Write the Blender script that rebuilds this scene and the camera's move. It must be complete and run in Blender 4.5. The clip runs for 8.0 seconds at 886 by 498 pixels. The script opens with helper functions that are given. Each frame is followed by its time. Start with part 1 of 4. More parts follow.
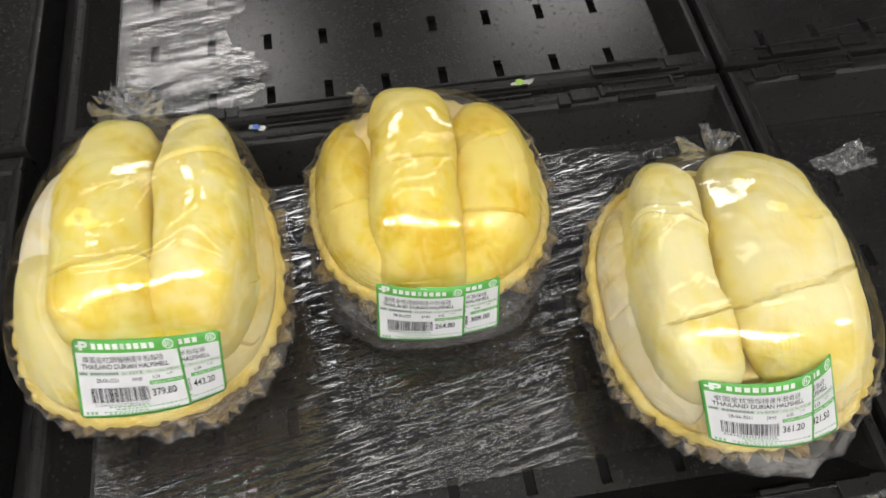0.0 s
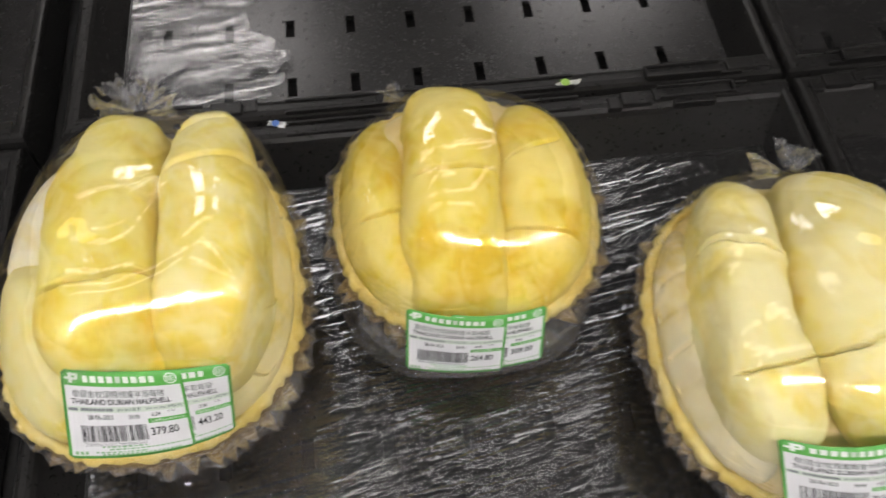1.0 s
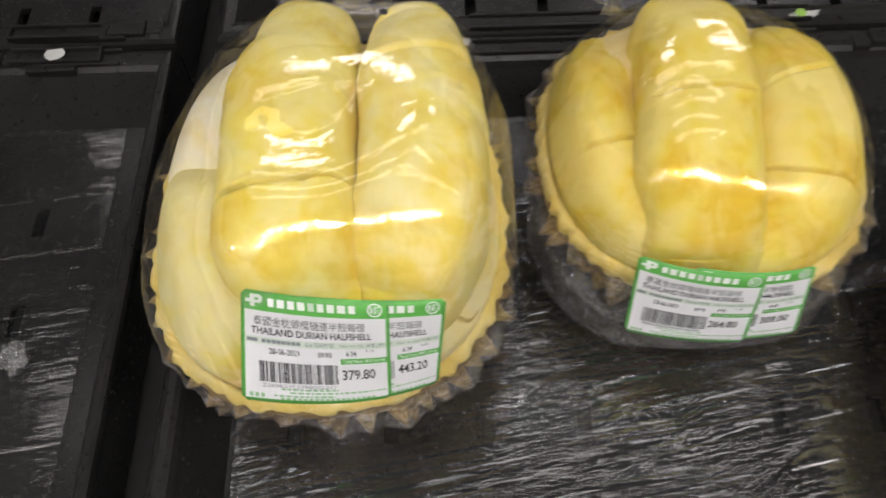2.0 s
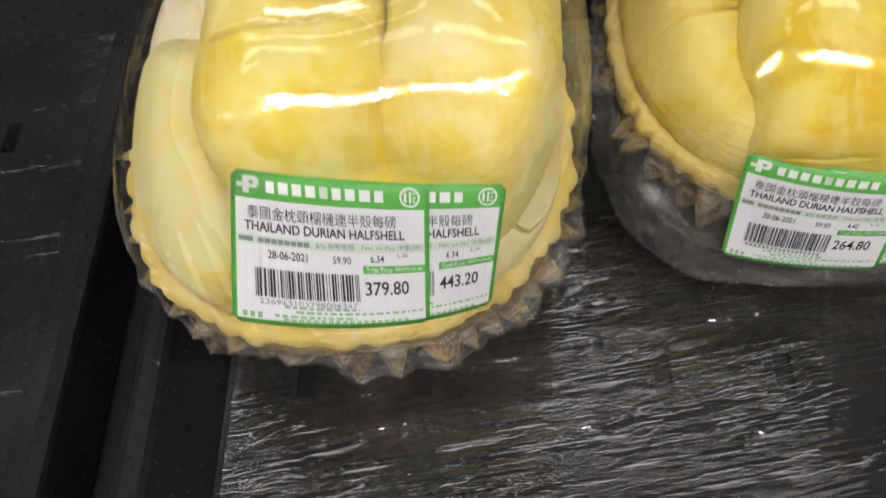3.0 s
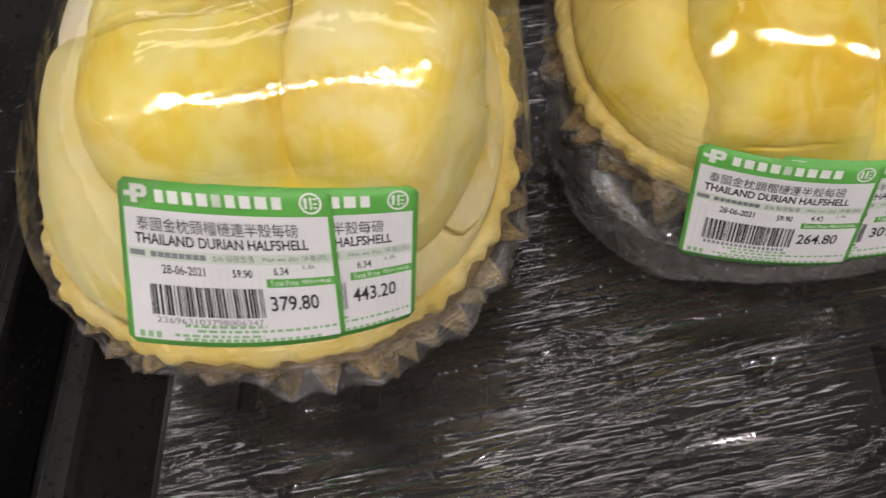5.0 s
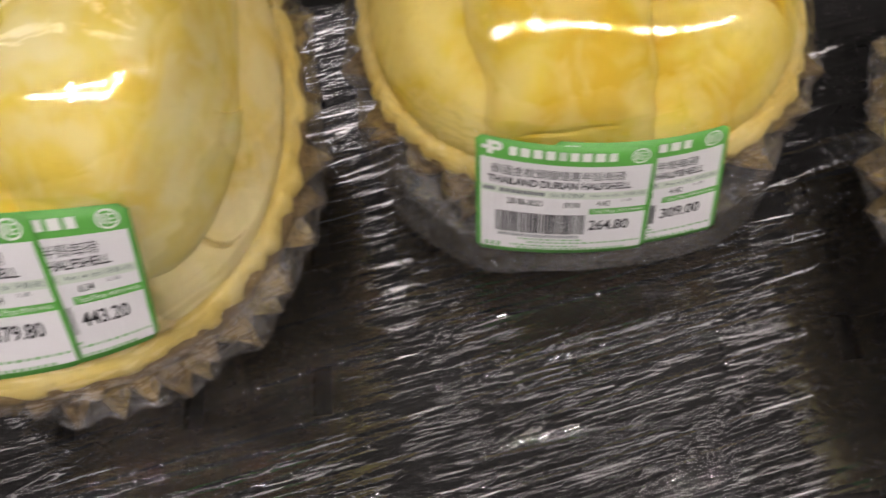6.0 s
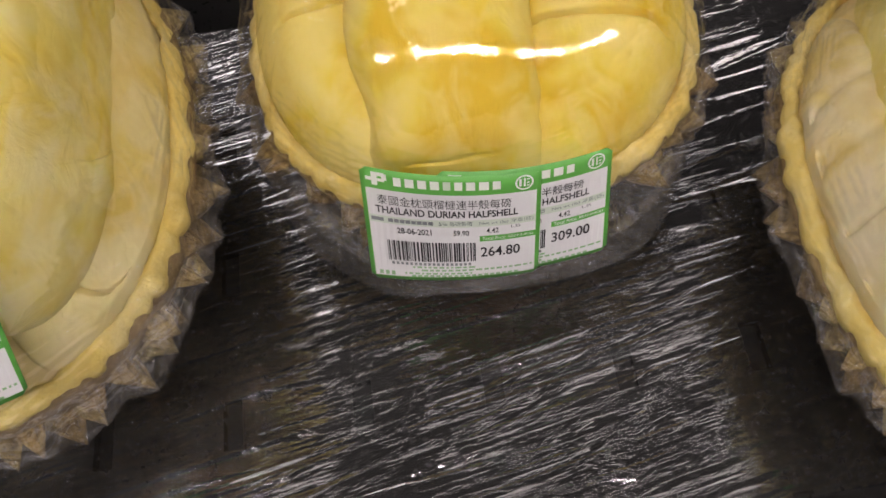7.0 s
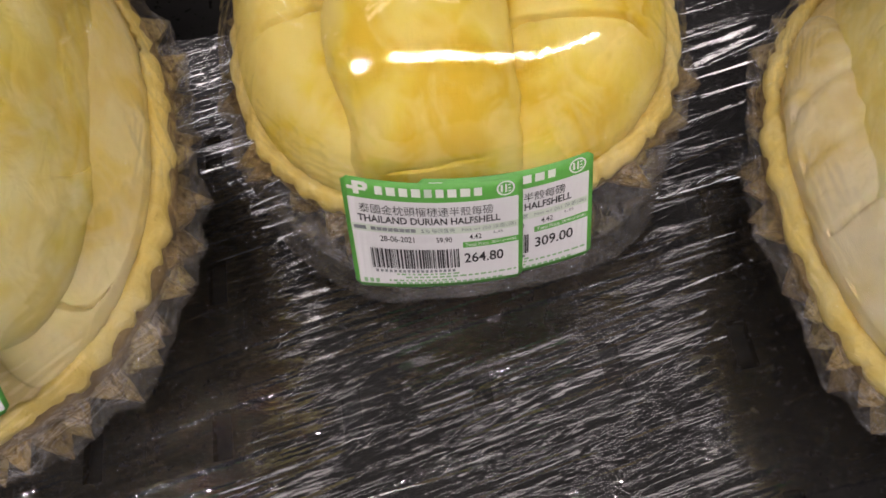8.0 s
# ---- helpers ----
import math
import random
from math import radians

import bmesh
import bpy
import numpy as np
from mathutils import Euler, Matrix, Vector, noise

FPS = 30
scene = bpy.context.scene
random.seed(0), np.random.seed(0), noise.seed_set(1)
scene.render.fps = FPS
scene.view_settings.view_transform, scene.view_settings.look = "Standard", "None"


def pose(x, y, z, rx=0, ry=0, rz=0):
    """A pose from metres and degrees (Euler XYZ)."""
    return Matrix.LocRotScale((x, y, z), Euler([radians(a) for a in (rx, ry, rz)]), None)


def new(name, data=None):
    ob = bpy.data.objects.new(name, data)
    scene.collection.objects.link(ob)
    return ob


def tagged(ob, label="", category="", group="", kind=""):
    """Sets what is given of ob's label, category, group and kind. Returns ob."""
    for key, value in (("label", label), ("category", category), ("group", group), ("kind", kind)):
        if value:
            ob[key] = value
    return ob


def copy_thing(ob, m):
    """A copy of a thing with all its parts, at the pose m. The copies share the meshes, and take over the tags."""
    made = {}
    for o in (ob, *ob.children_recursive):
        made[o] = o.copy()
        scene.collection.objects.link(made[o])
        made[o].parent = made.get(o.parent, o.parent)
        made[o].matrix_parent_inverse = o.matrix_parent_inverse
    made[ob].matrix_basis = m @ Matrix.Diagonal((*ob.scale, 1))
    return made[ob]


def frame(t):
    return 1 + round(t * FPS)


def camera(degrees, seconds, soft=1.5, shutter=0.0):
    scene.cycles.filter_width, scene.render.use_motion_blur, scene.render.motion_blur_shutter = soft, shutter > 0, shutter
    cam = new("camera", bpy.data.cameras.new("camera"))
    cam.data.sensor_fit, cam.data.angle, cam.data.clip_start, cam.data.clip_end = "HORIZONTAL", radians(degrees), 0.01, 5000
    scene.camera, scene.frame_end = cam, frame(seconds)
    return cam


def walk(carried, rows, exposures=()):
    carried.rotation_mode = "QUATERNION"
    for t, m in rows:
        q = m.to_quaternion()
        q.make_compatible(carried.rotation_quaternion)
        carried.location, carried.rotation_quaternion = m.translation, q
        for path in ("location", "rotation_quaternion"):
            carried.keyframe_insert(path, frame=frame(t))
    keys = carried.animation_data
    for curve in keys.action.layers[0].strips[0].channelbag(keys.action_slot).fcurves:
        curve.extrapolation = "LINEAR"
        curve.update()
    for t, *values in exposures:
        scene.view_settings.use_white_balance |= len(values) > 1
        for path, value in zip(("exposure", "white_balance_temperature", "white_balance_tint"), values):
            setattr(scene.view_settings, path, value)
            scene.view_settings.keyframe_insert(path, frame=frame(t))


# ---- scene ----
cam = camera(55.4, 8.0, soft=1.6, shutter=0.5)
METRES, EYE, TILT, LEAN, TURN = 0.48, 1.4195, -58.1, 0.0, -9.0
ROWS = [
    (0.0, 0.0, 0.0, 0.0, 0.0, 0.0, -0.0),
    (0.5, 0.0109, 0.0817, 0.0406, -0.09, -1.37, -0.37),
    (1.0, -0.0392, 0.1402, 0.0467, 0.75, -0.93, -1.84),
    (1.5, -0.1333, 0.2307, 0.0117, 2.94, -1.64, -4.3),
    (2.0, -0.2214, 0.3279, -0.0254, 5.59, -2.56, -6.13),
    (2.2, -0.2379, 0.368, -0.038, 6.11, -2.60, -6.25),
    (3.3, -0.2545, 0.535, -0.1278, 7.18, -3.62, -6.7),
    (3.5, -0.2547, 0.536, -0.1282, 6.96, -3.49, -6.7),
    (4.0, -0.2439, 0.5545, -0.1244, 7.04, -3.6, -6.23),
    (5.3, -0.1743, 0.5765, -0.0985, 7.5, -4.0, -4.2),
    (5.5, -0.1492, 0.5817, -0.0968, 7.05, -3.98, -3.25),
    (6.0, -0.0559, 0.6111, -0.0886, 5.99, -4.25, -1.22),
    (6.5, -0.0055, 0.6208, -0.0717, 4.35, -4.49, 0.74),
    (7.0, 0.0122, 0.6265, -0.0621, 4.63, -4.57, 1.22),
    (7.5, 0.0189, 0.6261, -0.06, 4.78, -4.83, 1.84),
    (8.0, 0.0235, 0.6299, -0.0541, 4.42, -4.89, 2.41),
]
walk(cam, [(t, pose(0, 0, EYE, TILT, LEAN, TURN) @ pose(METRES * x, METRES * y, METRES * z, 90 + pitch, roll, yaw)) for t, x, y, z, yaw, pitch, roll in ROWS],
     exposures=[(0.0, 0.10, 6550, 13), (1.0, 0.0, 6550, 16), (2.0, -0.06, 6550, 17), (4.0, -0.14, 6550, 19), (5.5, -0.31, 6850, 23), (7.0, -0.28, 6850, 25), (8.0, -0.28, 6800, 26)])

# ---- light ----
LAMP_POWER, PANEL_POWER, GLINT_POWER = 430.0, 8.5, 3.0
world = bpy.data.worlds.new("world")
scene.world = world
world.use_nodes = True
world.node_tree.nodes["Background"].inputs[0].default_value = (0.9, 0.95, 1.0, 1)
world.node_tree.nodes["Background"].inputs[1].default_value = 0.02

Z0 = 0.80          # height of the crate floors
V = Vector


# ---- materials ----
def mat_new(name):
    m = bpy.data.materials.new(name)
    m.use_nodes = True
    nt = m.node_tree
    nt.nodes.clear()
    out = nt.nodes.new("ShaderNodeOutputMaterial")
    return m, nt, out


def node(nt, kind, **inputs):
    n = nt.nodes.new("ShaderNode" + kind)
    for k, v in inputs.items():
        key = k.replace("_", " ")
        if hasattr(v, "is_linked"):
            nt.links.new(v, n.inputs[key])
        else:
            n.inputs[key].default_value = v
    return n


def ramp(nt, fac, stops):
    r = nt.nodes.new("ShaderNodeValToRGB")
    while len(r.color_ramp.elements) < len(stops):
        r.color_ramp.elements.new(0.5)
    for e, (p, c) in zip(r.color_ramp.elements, stops):
        e.position = p
        e.color = (*c, 1) if len(c) == 3 else c
    nt.links.new(fac, r.inputs[0])
    return r.outputs[0]


def coords(nt, scale=(1, 1, 1), turn=0.0, shift=(0, 0, 0)):
    tc = nt.nodes.new("ShaderNodeTexCoord")
    mp = nt.nodes.new("ShaderNodeMapping")
    mp.vector_type = "TEXTURE"
    mp.inputs["Scale"].default_value = tuple(1 / s for s in scale)
    mp.inputs["Rotation"].default_value = (0, 0, radians(turn))
    mp.inputs["Location"].default_value = shift
    nt.links.new(tc.outputs["Object"], mp.inputs[0])
    return mp.outputs[0]


def noise_tex(nt, vec, scale, detail=3.0, rough=0.5, distort=0.0):
    n = node(nt, "TexNoise", Vector=vec, Scale=scale, Detail=detail, Roughness=rough, Distortion=distort)
    return n.outputs[0]


def bump(nt, height, strength, distance, normal=None):
    b = node(nt, "Bump", Height=height, Strength=strength, Distance=distance)
    if normal is not None:
        nt.links.new(normal, b.inputs["Normal"])
    return b.outputs[0]


def math_node(nt, op, a, b=0.0, c=0.0):
    n = nt.nodes.new("ShaderNodeMath")
    n.operation = op
    for i, v in enumerate((a, b, c)):
        if hasattr(v, "is_linked"):
            nt.links.new(v, n.inputs[i])
        else:
            n.inputs[i].default_value = v
    return n.outputs[0]


def mix_col(nt, fac, a, b):
    n = nt.nodes.new("ShaderNodeMix")
    n.data_type = "RGBA"
    for i, v in ((0, fac), (6, a), (7, b)):
        if hasattr(v, "is_linked"):
            nt.links.new(v, n.inputs[i])
        else:
            n.inputs[i].default_value = v if i == 0 else (*v, 1)
    return n.outputs[2]


def flesh_material(name, deep, mid, pale):
    m, nt, out = mat_new(name)
    vec = coords(nt)
    big = noise_tex(nt, vec, 22, 3, 0.5, 0.4)
    streak = noise_tex(nt, coords(nt, (3.0, 0.8, 1.0)), 60, 4, 0.6)
    col = ramp(nt, big, [(0.39, deep), (0.48, mid), (0.57, pale)])
    white = tuple(min(0.86, c * f) for c, f in zip(pale, (1.02, 1.05, 1.3)))
    blotch = ramp(nt, noise_tex(nt, coords(nt, (1.3, 0.8, 1.0), 25, (3, 1, 0)), 48, 5, 0.62, 1.2), [(0.42, (0, 0, 0)), (0.60, (1, 1, 1))])
    col = mix_col(nt, math_node(nt, "MULTIPLY", blotch, 0.55), col, white)
    ripe = ramp(nt, noise_tex(nt, coords(nt, (1, 0.7, 1), -20, (1, 5, 2)), 36, 4, 0.6, 0.8), [(0.52, (0, 0, 0)), (0.68, (1, 1, 1))])
    col = mix_col(nt, math_node(nt, "MULTIPLY", ripe, 0.38), col, tuple(c * f for c, f in zip(deep, (0.98, 0.93, 0.8))))
    col = mix_col(nt, math_node(nt, "MULTIPLY", streak, 0.30), col, pale)
    spots = ramp(nt, noise_tex(nt, vec, 150, 2, 0.5), [(0.70, (0, 0, 0)), (0.78, (1, 1, 1))])
    col = mix_col(nt, math_node(nt, "MULTIPLY", spots, 0.25), col, tuple(0.6 * c for c in deep))
    b = node(nt, "BsdfPrincipled", Base_Color=col, Roughness=0.6, Subsurface_Weight=0.10, Subsurface_Scale=0.002)
    b.inputs["Subsurface Radius"].default_value = (1.0, 0.6, 0.2)
    b.inputs["Specular IOR Level"].default_value = 0.08
    n1 = bump(nt, noise_tex(nt, vec, 75, 4, 0.55, 0.6), 0.35, 0.004, bump(nt, streak, 0.3, 0.002))
    nt.links.new(bump(nt, noise_tex(nt, vec, 420, 3, 0.6), 0.15, 0.0006, n1), b.inputs["Normal"])
    nt.links.new(b.outputs[0], out.inputs[0])
    return m


def rough_material(name, stops, scale, rough=0.8, relief=0.4, distance=0.002, metal=0.0, spec=0.4):
    m, nt, out = mat_new(name)
    vec = coords(nt)
    big = noise_tex(nt, vec, scale, 4, 0.6, 0.3)
    fine = noise_tex(nt, vec, scale * 9, 4, 0.65)
    both = math_node(nt, "ADD", math_node(nt, "MULTIPLY", big, 0.65), math_node(nt, "MULTIPLY", fine, 0.35))
    b = node(nt, "BsdfPrincipled", Base_Color=ramp(nt, both, stops), Metallic=metal)
    nt.links.new(math_node(nt, "MULTIPLY_ADD", fine, 0.25, rough - 0.12), b.inputs["Roughness"])
    b.inputs["Specular IOR Level"].default_value = spec
    nt.links.new(bump(nt, both, relief, distance), b.inputs["Normal"])
    nt.links.new(b.outputs[0], out.inputs[0])
    return m


def film_material(name, haze, gloss_min, gloss_edge, rough, layers, tint=(0.95, 0.95, 0.95), crease=0.0):
    """Thin clear film: see-through, with a mirror gloss that grows at grazing angles and a trace of milky haze."""
    m, nt, out = mat_new(name)
    normal = None
    last = None
    for scale, stretch, turn, strength, dist in layers:
        last = noise_tex(nt, coords(nt, stretch, turn), scale, 3, 0.55, 0.25)
        ridge = math_node(nt, "ABSOLUTE", math_node(nt, "SUBTRACT", last, 0.5))
        normal = bump(nt, ridge, strength, dist, normal)
    clear = node(nt, "BsdfTransparent", Color=(*tint, 1))
    gloss = node(nt, "BsdfGlossy", Color=(1, 1, 1, 1), Roughness=rough, Normal=normal)
    milk = node(nt, "BsdfDiffuse", Color=(0.75, 0.76, 0.78, 1), Normal=normal)
    lw = node(nt, "LayerWeight", Blend=0.35, Normal=normal)
    g = math_node(nt, "MULTIPLY_ADD", lw.outputs["Facing"], gloss_edge - gloss_min, gloss_min)
    patch = noise_tex(nt, coords(nt), 30, 3, 0.5)
    hz = math_node(nt, "MULTIPLY", ramp(nt, patch, [(0.35, (0.3, 0.3, 0.3)), (0.75, (1.6, 1.6, 1.6))]), haze)
    if crease:
        # folded layers of film turn milky along thin lines
        for scale, stretch, turn in ((38, (1, 1, 2.2), 0), (75, (1.6, 1, 1), 35)):
            n = noise_tex(nt, coords(nt, stretch, turn), scale, 3, 0.6, 0.6)
            thin = ramp(nt, math_node(nt, "ABSOLUTE", math_node(nt, "SUBTRACT", n, 0.5)), [(0.0, (1, 1, 1)), (0.035, (0, 0, 0))])
            hz = math_node(nt, "ADD", hz, math_node(nt, "MULTIPLY", thin, crease))
    a = nt.nodes.new("ShaderNodeMixShader")
    nt.links.new(hz, a.inputs[0])
    nt.links.new(clear.outputs[0], a.inputs[1])
    nt.links.new(milk.outputs[0], a.inputs[2])
    c = nt.nodes.new("ShaderNodeMixShader")
    nt.links.new(g, c.inputs[0])
    nt.links.new(a.outputs[0], c.inputs[1])
    nt.links.new(gloss.outputs[0], c.inputs[2])
    nt.links.new(c.outputs[0], out.inputs[0])
    return m


def plain_material(name, col, rough=0.5, spec=0.4, vary=0.06, scale=60):
    lo, hi = tuple(c * (1 - vary) for c in col), tuple(min(1, c * (1 + vary)) for c in col)
    return rough_material(name, [(0.3, lo), (0.7, hi)], scale, rough, 0.05, 0.0005, 0, spec)


FLESH_A = flesh_material("durian_flesh_yellow", (0.76, 0.55, 0.04), (0.81, 0.67, 0.11), (0.83, 0.73, 0.26))
FLESH_A2 = flesh_material("durian_flesh_light_yellow", (0.78, 0.59, 0.06), (0.82, 0.69, 0.15), (0.84, 0.75, 0.33))
FLESH_B = flesh_material("durian_flesh_golden", (0.69, 0.46, 0.010), (0.77, 0.60, 0.055), (0.81, 0.67, 0.19))
FLESH_C = flesh_material("durian_flesh_cream", (0.76, 0.60, 0.10), (0.80, 0.69, 0.21), (0.82, 0.74, 0.36))
FLESH_D = flesh_material("durian_flesh_pale", (0.78, 0.58, 0.11), (0.82, 0.66, 0.21), (0.84, 0.73, 0.35))
FLESH_E = flesh_material("durian_flesh_dull", (0.68, 0.53, 0.17), (0.77, 0.65, 0.30), (0.82, 0.73, 0.45))
FLESH_W = flesh_material("durian_flesh_whitish", (0.76, 0.64, 0.30), (0.81, 0.73, 0.45), (0.84, 0.79, 0.58))
PITH = rough_material("durian_pith", [(0.3, (0.76, 0.55, 0.16)), (0.55, (0.81, 0.65, 0.28)), (0.75, (0.83, 0.72, 0.42))], 40, 0.6, 0.5, 0.002)
RIND_EDGE = rough_material("durian_rind_edge", [(0.3, (0.66, 0.45, 0.09)), (0.45, (0.80, 0.62, 0.16)), (0.7, (0.83, 0.73, 0.34))], 45, 0.65, 0.9, 0.003)
HUSK = rough_material("durian_husk", [(0.28, (0.08, 0.05, 0.02)), (0.5, (0.24, 0.16, 0.06)), (0.72, (0.42, 0.32, 0.14))], 50, 0.75, 0.7, 0.003)


def thorn_material():
    """Thorns: olive to brown, each a little different, dried dark at the point."""
    m, nt, out = mat_new("durian_thorn")
    tc = nt.nodes.new("ShaderNodeTexCoord")
    info = nt.nodes.new("ShaderNodeObjectInfo")
    sep = nt.nodes.new("ShaderNodeSeparateXYZ")
    nt.links.new(tc.outputs["Object"], sep.inputs[0])
    grain = noise_tex(nt, tc.outputs["Object"], 2.5, 4, 0.6)
    own = ramp(nt, info.outputs["Random"], [(0.0, (0.25, 0.16, 0.055)), (0.5, (0.42, 0.29, 0.10)), (1.0, (0.55, 0.43, 0.18))])
    col = mix_col(nt, ramp(nt, grain, [(0.42, (0, 0, 0)), (0.75, (0.9, 0.9, 0.9))]), own, (0.09, 0.055, 0.025))
    tip = ramp(nt, sep.outputs[2], [(0.55, (0, 0, 0)), (0.95, (0.7, 0.7, 0.7))])
    col = mix_col(nt, tip, col, (0.035, 0.02, 0.012))
    b = node(nt, "BsdfPrincipled", Base_Color=col, Roughness=0.7, Normal=bump(nt, grain, 0.5, 0.1))
    nt.links.new(b.outputs[0], out.inputs[0])
    return m


THORN = thorn_material()
FLOOR_PLASTIC = rough_material("black_crate_floor_plastic", [(0.3, (0.0065, 0.0065, 0.0065)), (0.7, (0.013, 0.0125, 0.012))], 30, 0.24, 0.004, 0.0003, 0, 0.55)
PLASTIC = rough_material("black_crate_plastic", [(0.3, (0.0065, 0.0065, 0.0065)), (0.7, (0.013, 0.0125, 0.012))], 30, 0.30, 0.006, 0.0003, 0, 0.28)
TABLE = rough_material("black_laminate", [(0.3, (0.008, 0.008, 0.008)), (0.7, (0.015, 0.015, 0.015))], 8, 0.6, 0.1, 0.001)
WRAP = film_material("wrap_film", 0.010, 0.065, 0.28, 0.004, [(9, (1, 1, 1), 0, 0.22, 0.008), (60, (1.0, 1.7, 1.0), 20, 0.20, 0.0016), (230, (1, 2.0, 1), -15, 0.04, 0.0006)])
WRAP_RIM = film_material("wrap_film_folded", 0.03, 0.11, 0.22, 0.008, [(9, (1, 1, 1), 0, 0.22, 0.008), (60, (1.0, 1.7, 1.0), 20, 0.25, 0.0016)])
WRAP_SKIRT = film_material("wrap_film_creased", 0.045, 0.12, 0.42, 0.012, [(20, (1, 1, 1), 0, 0.7, 0.012), (75, (1.0, 1.0, 2.0), 20, 0.6, 0.005)], crease=0.16)
WRAP_LOOSE = film_material("wrap_film_bunched", 0.07, 0.14, 0.7, 0.015, [(45, (1, 1, 1), 0, 0.5, 0.006)], crease=0.14)
SHEET = film_material("floor_film", 0.005, 0.095, 0.5, 0.03, [(9, (1, 20, 1), 9, 0.15, 0.003)])
SHEET_FLAT = film_material("floor_film_smooth", 0.006, 0.045, 0.35, 0.06, [(9, (1, 20, 1), 9, 0.15, 0.003)])
SHEET_THIN = film_material("floor_film_thin", 0.006, 0.022, 0.20, 0.05, [(9, (1, 20, 1), 9, 0.15, 0.003)])
PAPER = plain_material("label_paper", (0.56, 0.57, 0.585), 0.5, 0.3, 0.03)
GREEN = plain_material("label_green", (0.075, 0.33, 0.055), 0.45, 0.4, 0.08)
PALE_GREEN = plain_material("label_pale_green", (0.45, 0.53, 0.45), 0.5, 0.3, 0.05)
WHITE_INK = plain_material("label_white_ink", (0.64, 0.67, 0.64), 0.5, 0.3, 0.03)
INK = plain_material("label_black_ink", (0.022, 0.022, 0.025), 0.6, 0.3, 0.2)
PRINT_GREEN = plain_material("label_print_green", (0.20, 0.38, 0.20), 0.5, 0.3, 0.08)
GREY_INK = plain_material("label_grey_ink", (0.17, 0.19, 0.20), 0.6, 0.3, 0.15)
CEIL = plain_material("ceiling_paint", (0.10, 0.10, 0.10), 0.85, 0.2, 0.05, 3)
WALLP = plain_material("wall_paint", (0.66, 0.65, 0.62), 0.8, 0.2, 0.08, 2)
FLOORM = plain_material("floor_tile", (0.60, 0.59, 0.56), 0.4, 0.4, 0.1, 4)
HOUSING = plain_material("lamp_housing", (0.75, 0.75, 0.75), 0.4, 0.4, 0.03)
STICKER = plain_material("sticker_white", (0.75, 0.77, 0.74), 0.4, 0.4, 0.05)
BLUE = plain_material("sticker_blue", (0.05, 0.12, 0.35), 0.4, 0.4, 0.1)
LEAFG = plain_material("sticker_green", (0.25, 0.42, 0.08), 0.4, 0.4, 0.1)


def lamp_material(power):
    m, nt, out = mat_new("lamp_diffuser")
    e = node(nt, "Emission", Color=(1.0, 0.985, 0.94, 1), Strength=power)
    nt.links.new(e.outputs[0], out.inputs[0])
    return m


LAMP = lamp_material(LAMP_POWER)
PANEL = lamp_material(PANEL_POWER)
# dim glow of the added rows that bring out the film creases
GLINT_LAMP = lamp_material(GLINT_POWER)


# ---- building helpers ----
def base(name, x, y, z, label, category, group="", kind=""):
    ob = new(name)
    ob.location = (x, y, z)
    ob.empty_display_size = 0.02
    return tagged(ob, label, category, group, kind)


def root_of(ob):
    while ob.parent:
        ob = ob.parent
    return ob


def part(name, bm, material, parent=None, label="", smooth=True):
    """One mesh under a thing or part; the bmesh is in world metres."""
    me = bpy.data.meshes.new(name)
    if parent is not None:
        o = root_of(parent).location
        bmesh.ops.translate(bm, vec=(-o[0], -o[1], -o[2]), verts=bm.verts)
    if smooth:
        for f in bm.faces:
            f.smooth = True
    bm.to_mesh(me)
    bm.free()
    for m in (material if isinstance(material, (list, tuple)) else [material]):
        me.materials.append(m)
    ob = new(name, me)
    ob.parent = parent
    return tagged(ob, label) if label else ob


def grid_mesh(rows, close_u=False, cap_first=False, cap_last=False):
    """A bmesh from rows of points; close_u joins each row's ends."""
    bm = bmesh.new()
    vs = [[bm.verts.new(p) for p in r] for r in rows]
    n = len(vs[0])
    for i in range(len(vs) - 1):
        for j in range(n if close_u else n - 1):
            k = (j + 1) % n
            bm.faces.new((vs[i][j], vs[i][k], vs[i + 1][k], vs[i + 1][j]))
    if cap_first:
        bm.faces.new(list(reversed(vs[0])))
    if cap_last:
        bm.faces.new(vs[-1])
    return bm


def box(bm, x0, x1, y0, y1, z0, z1, bevel=0.0):
    vs = [bm.verts.new((x, y, z)) for z in (z0, z1) for x, y in ((x0, y0), (x1, y0), (x1, y1), (x0, y1))]
    fs = [(3, 2, 1, 0), (4, 5, 6, 7), (0, 1, 5, 4), (1, 2, 6, 5), (2, 3, 7, 6), (3, 0, 4, 7)]
    faces = [bm.faces.new([vs[i] for i in f]) for f in fs]
    if bevel:
        es = list({e for f in faces for e in f.edges})
        bmesh.ops.bevel(bm, geom=es, offset=bevel, segments=2, affect="EDGES", profile=0.5)
    return bm


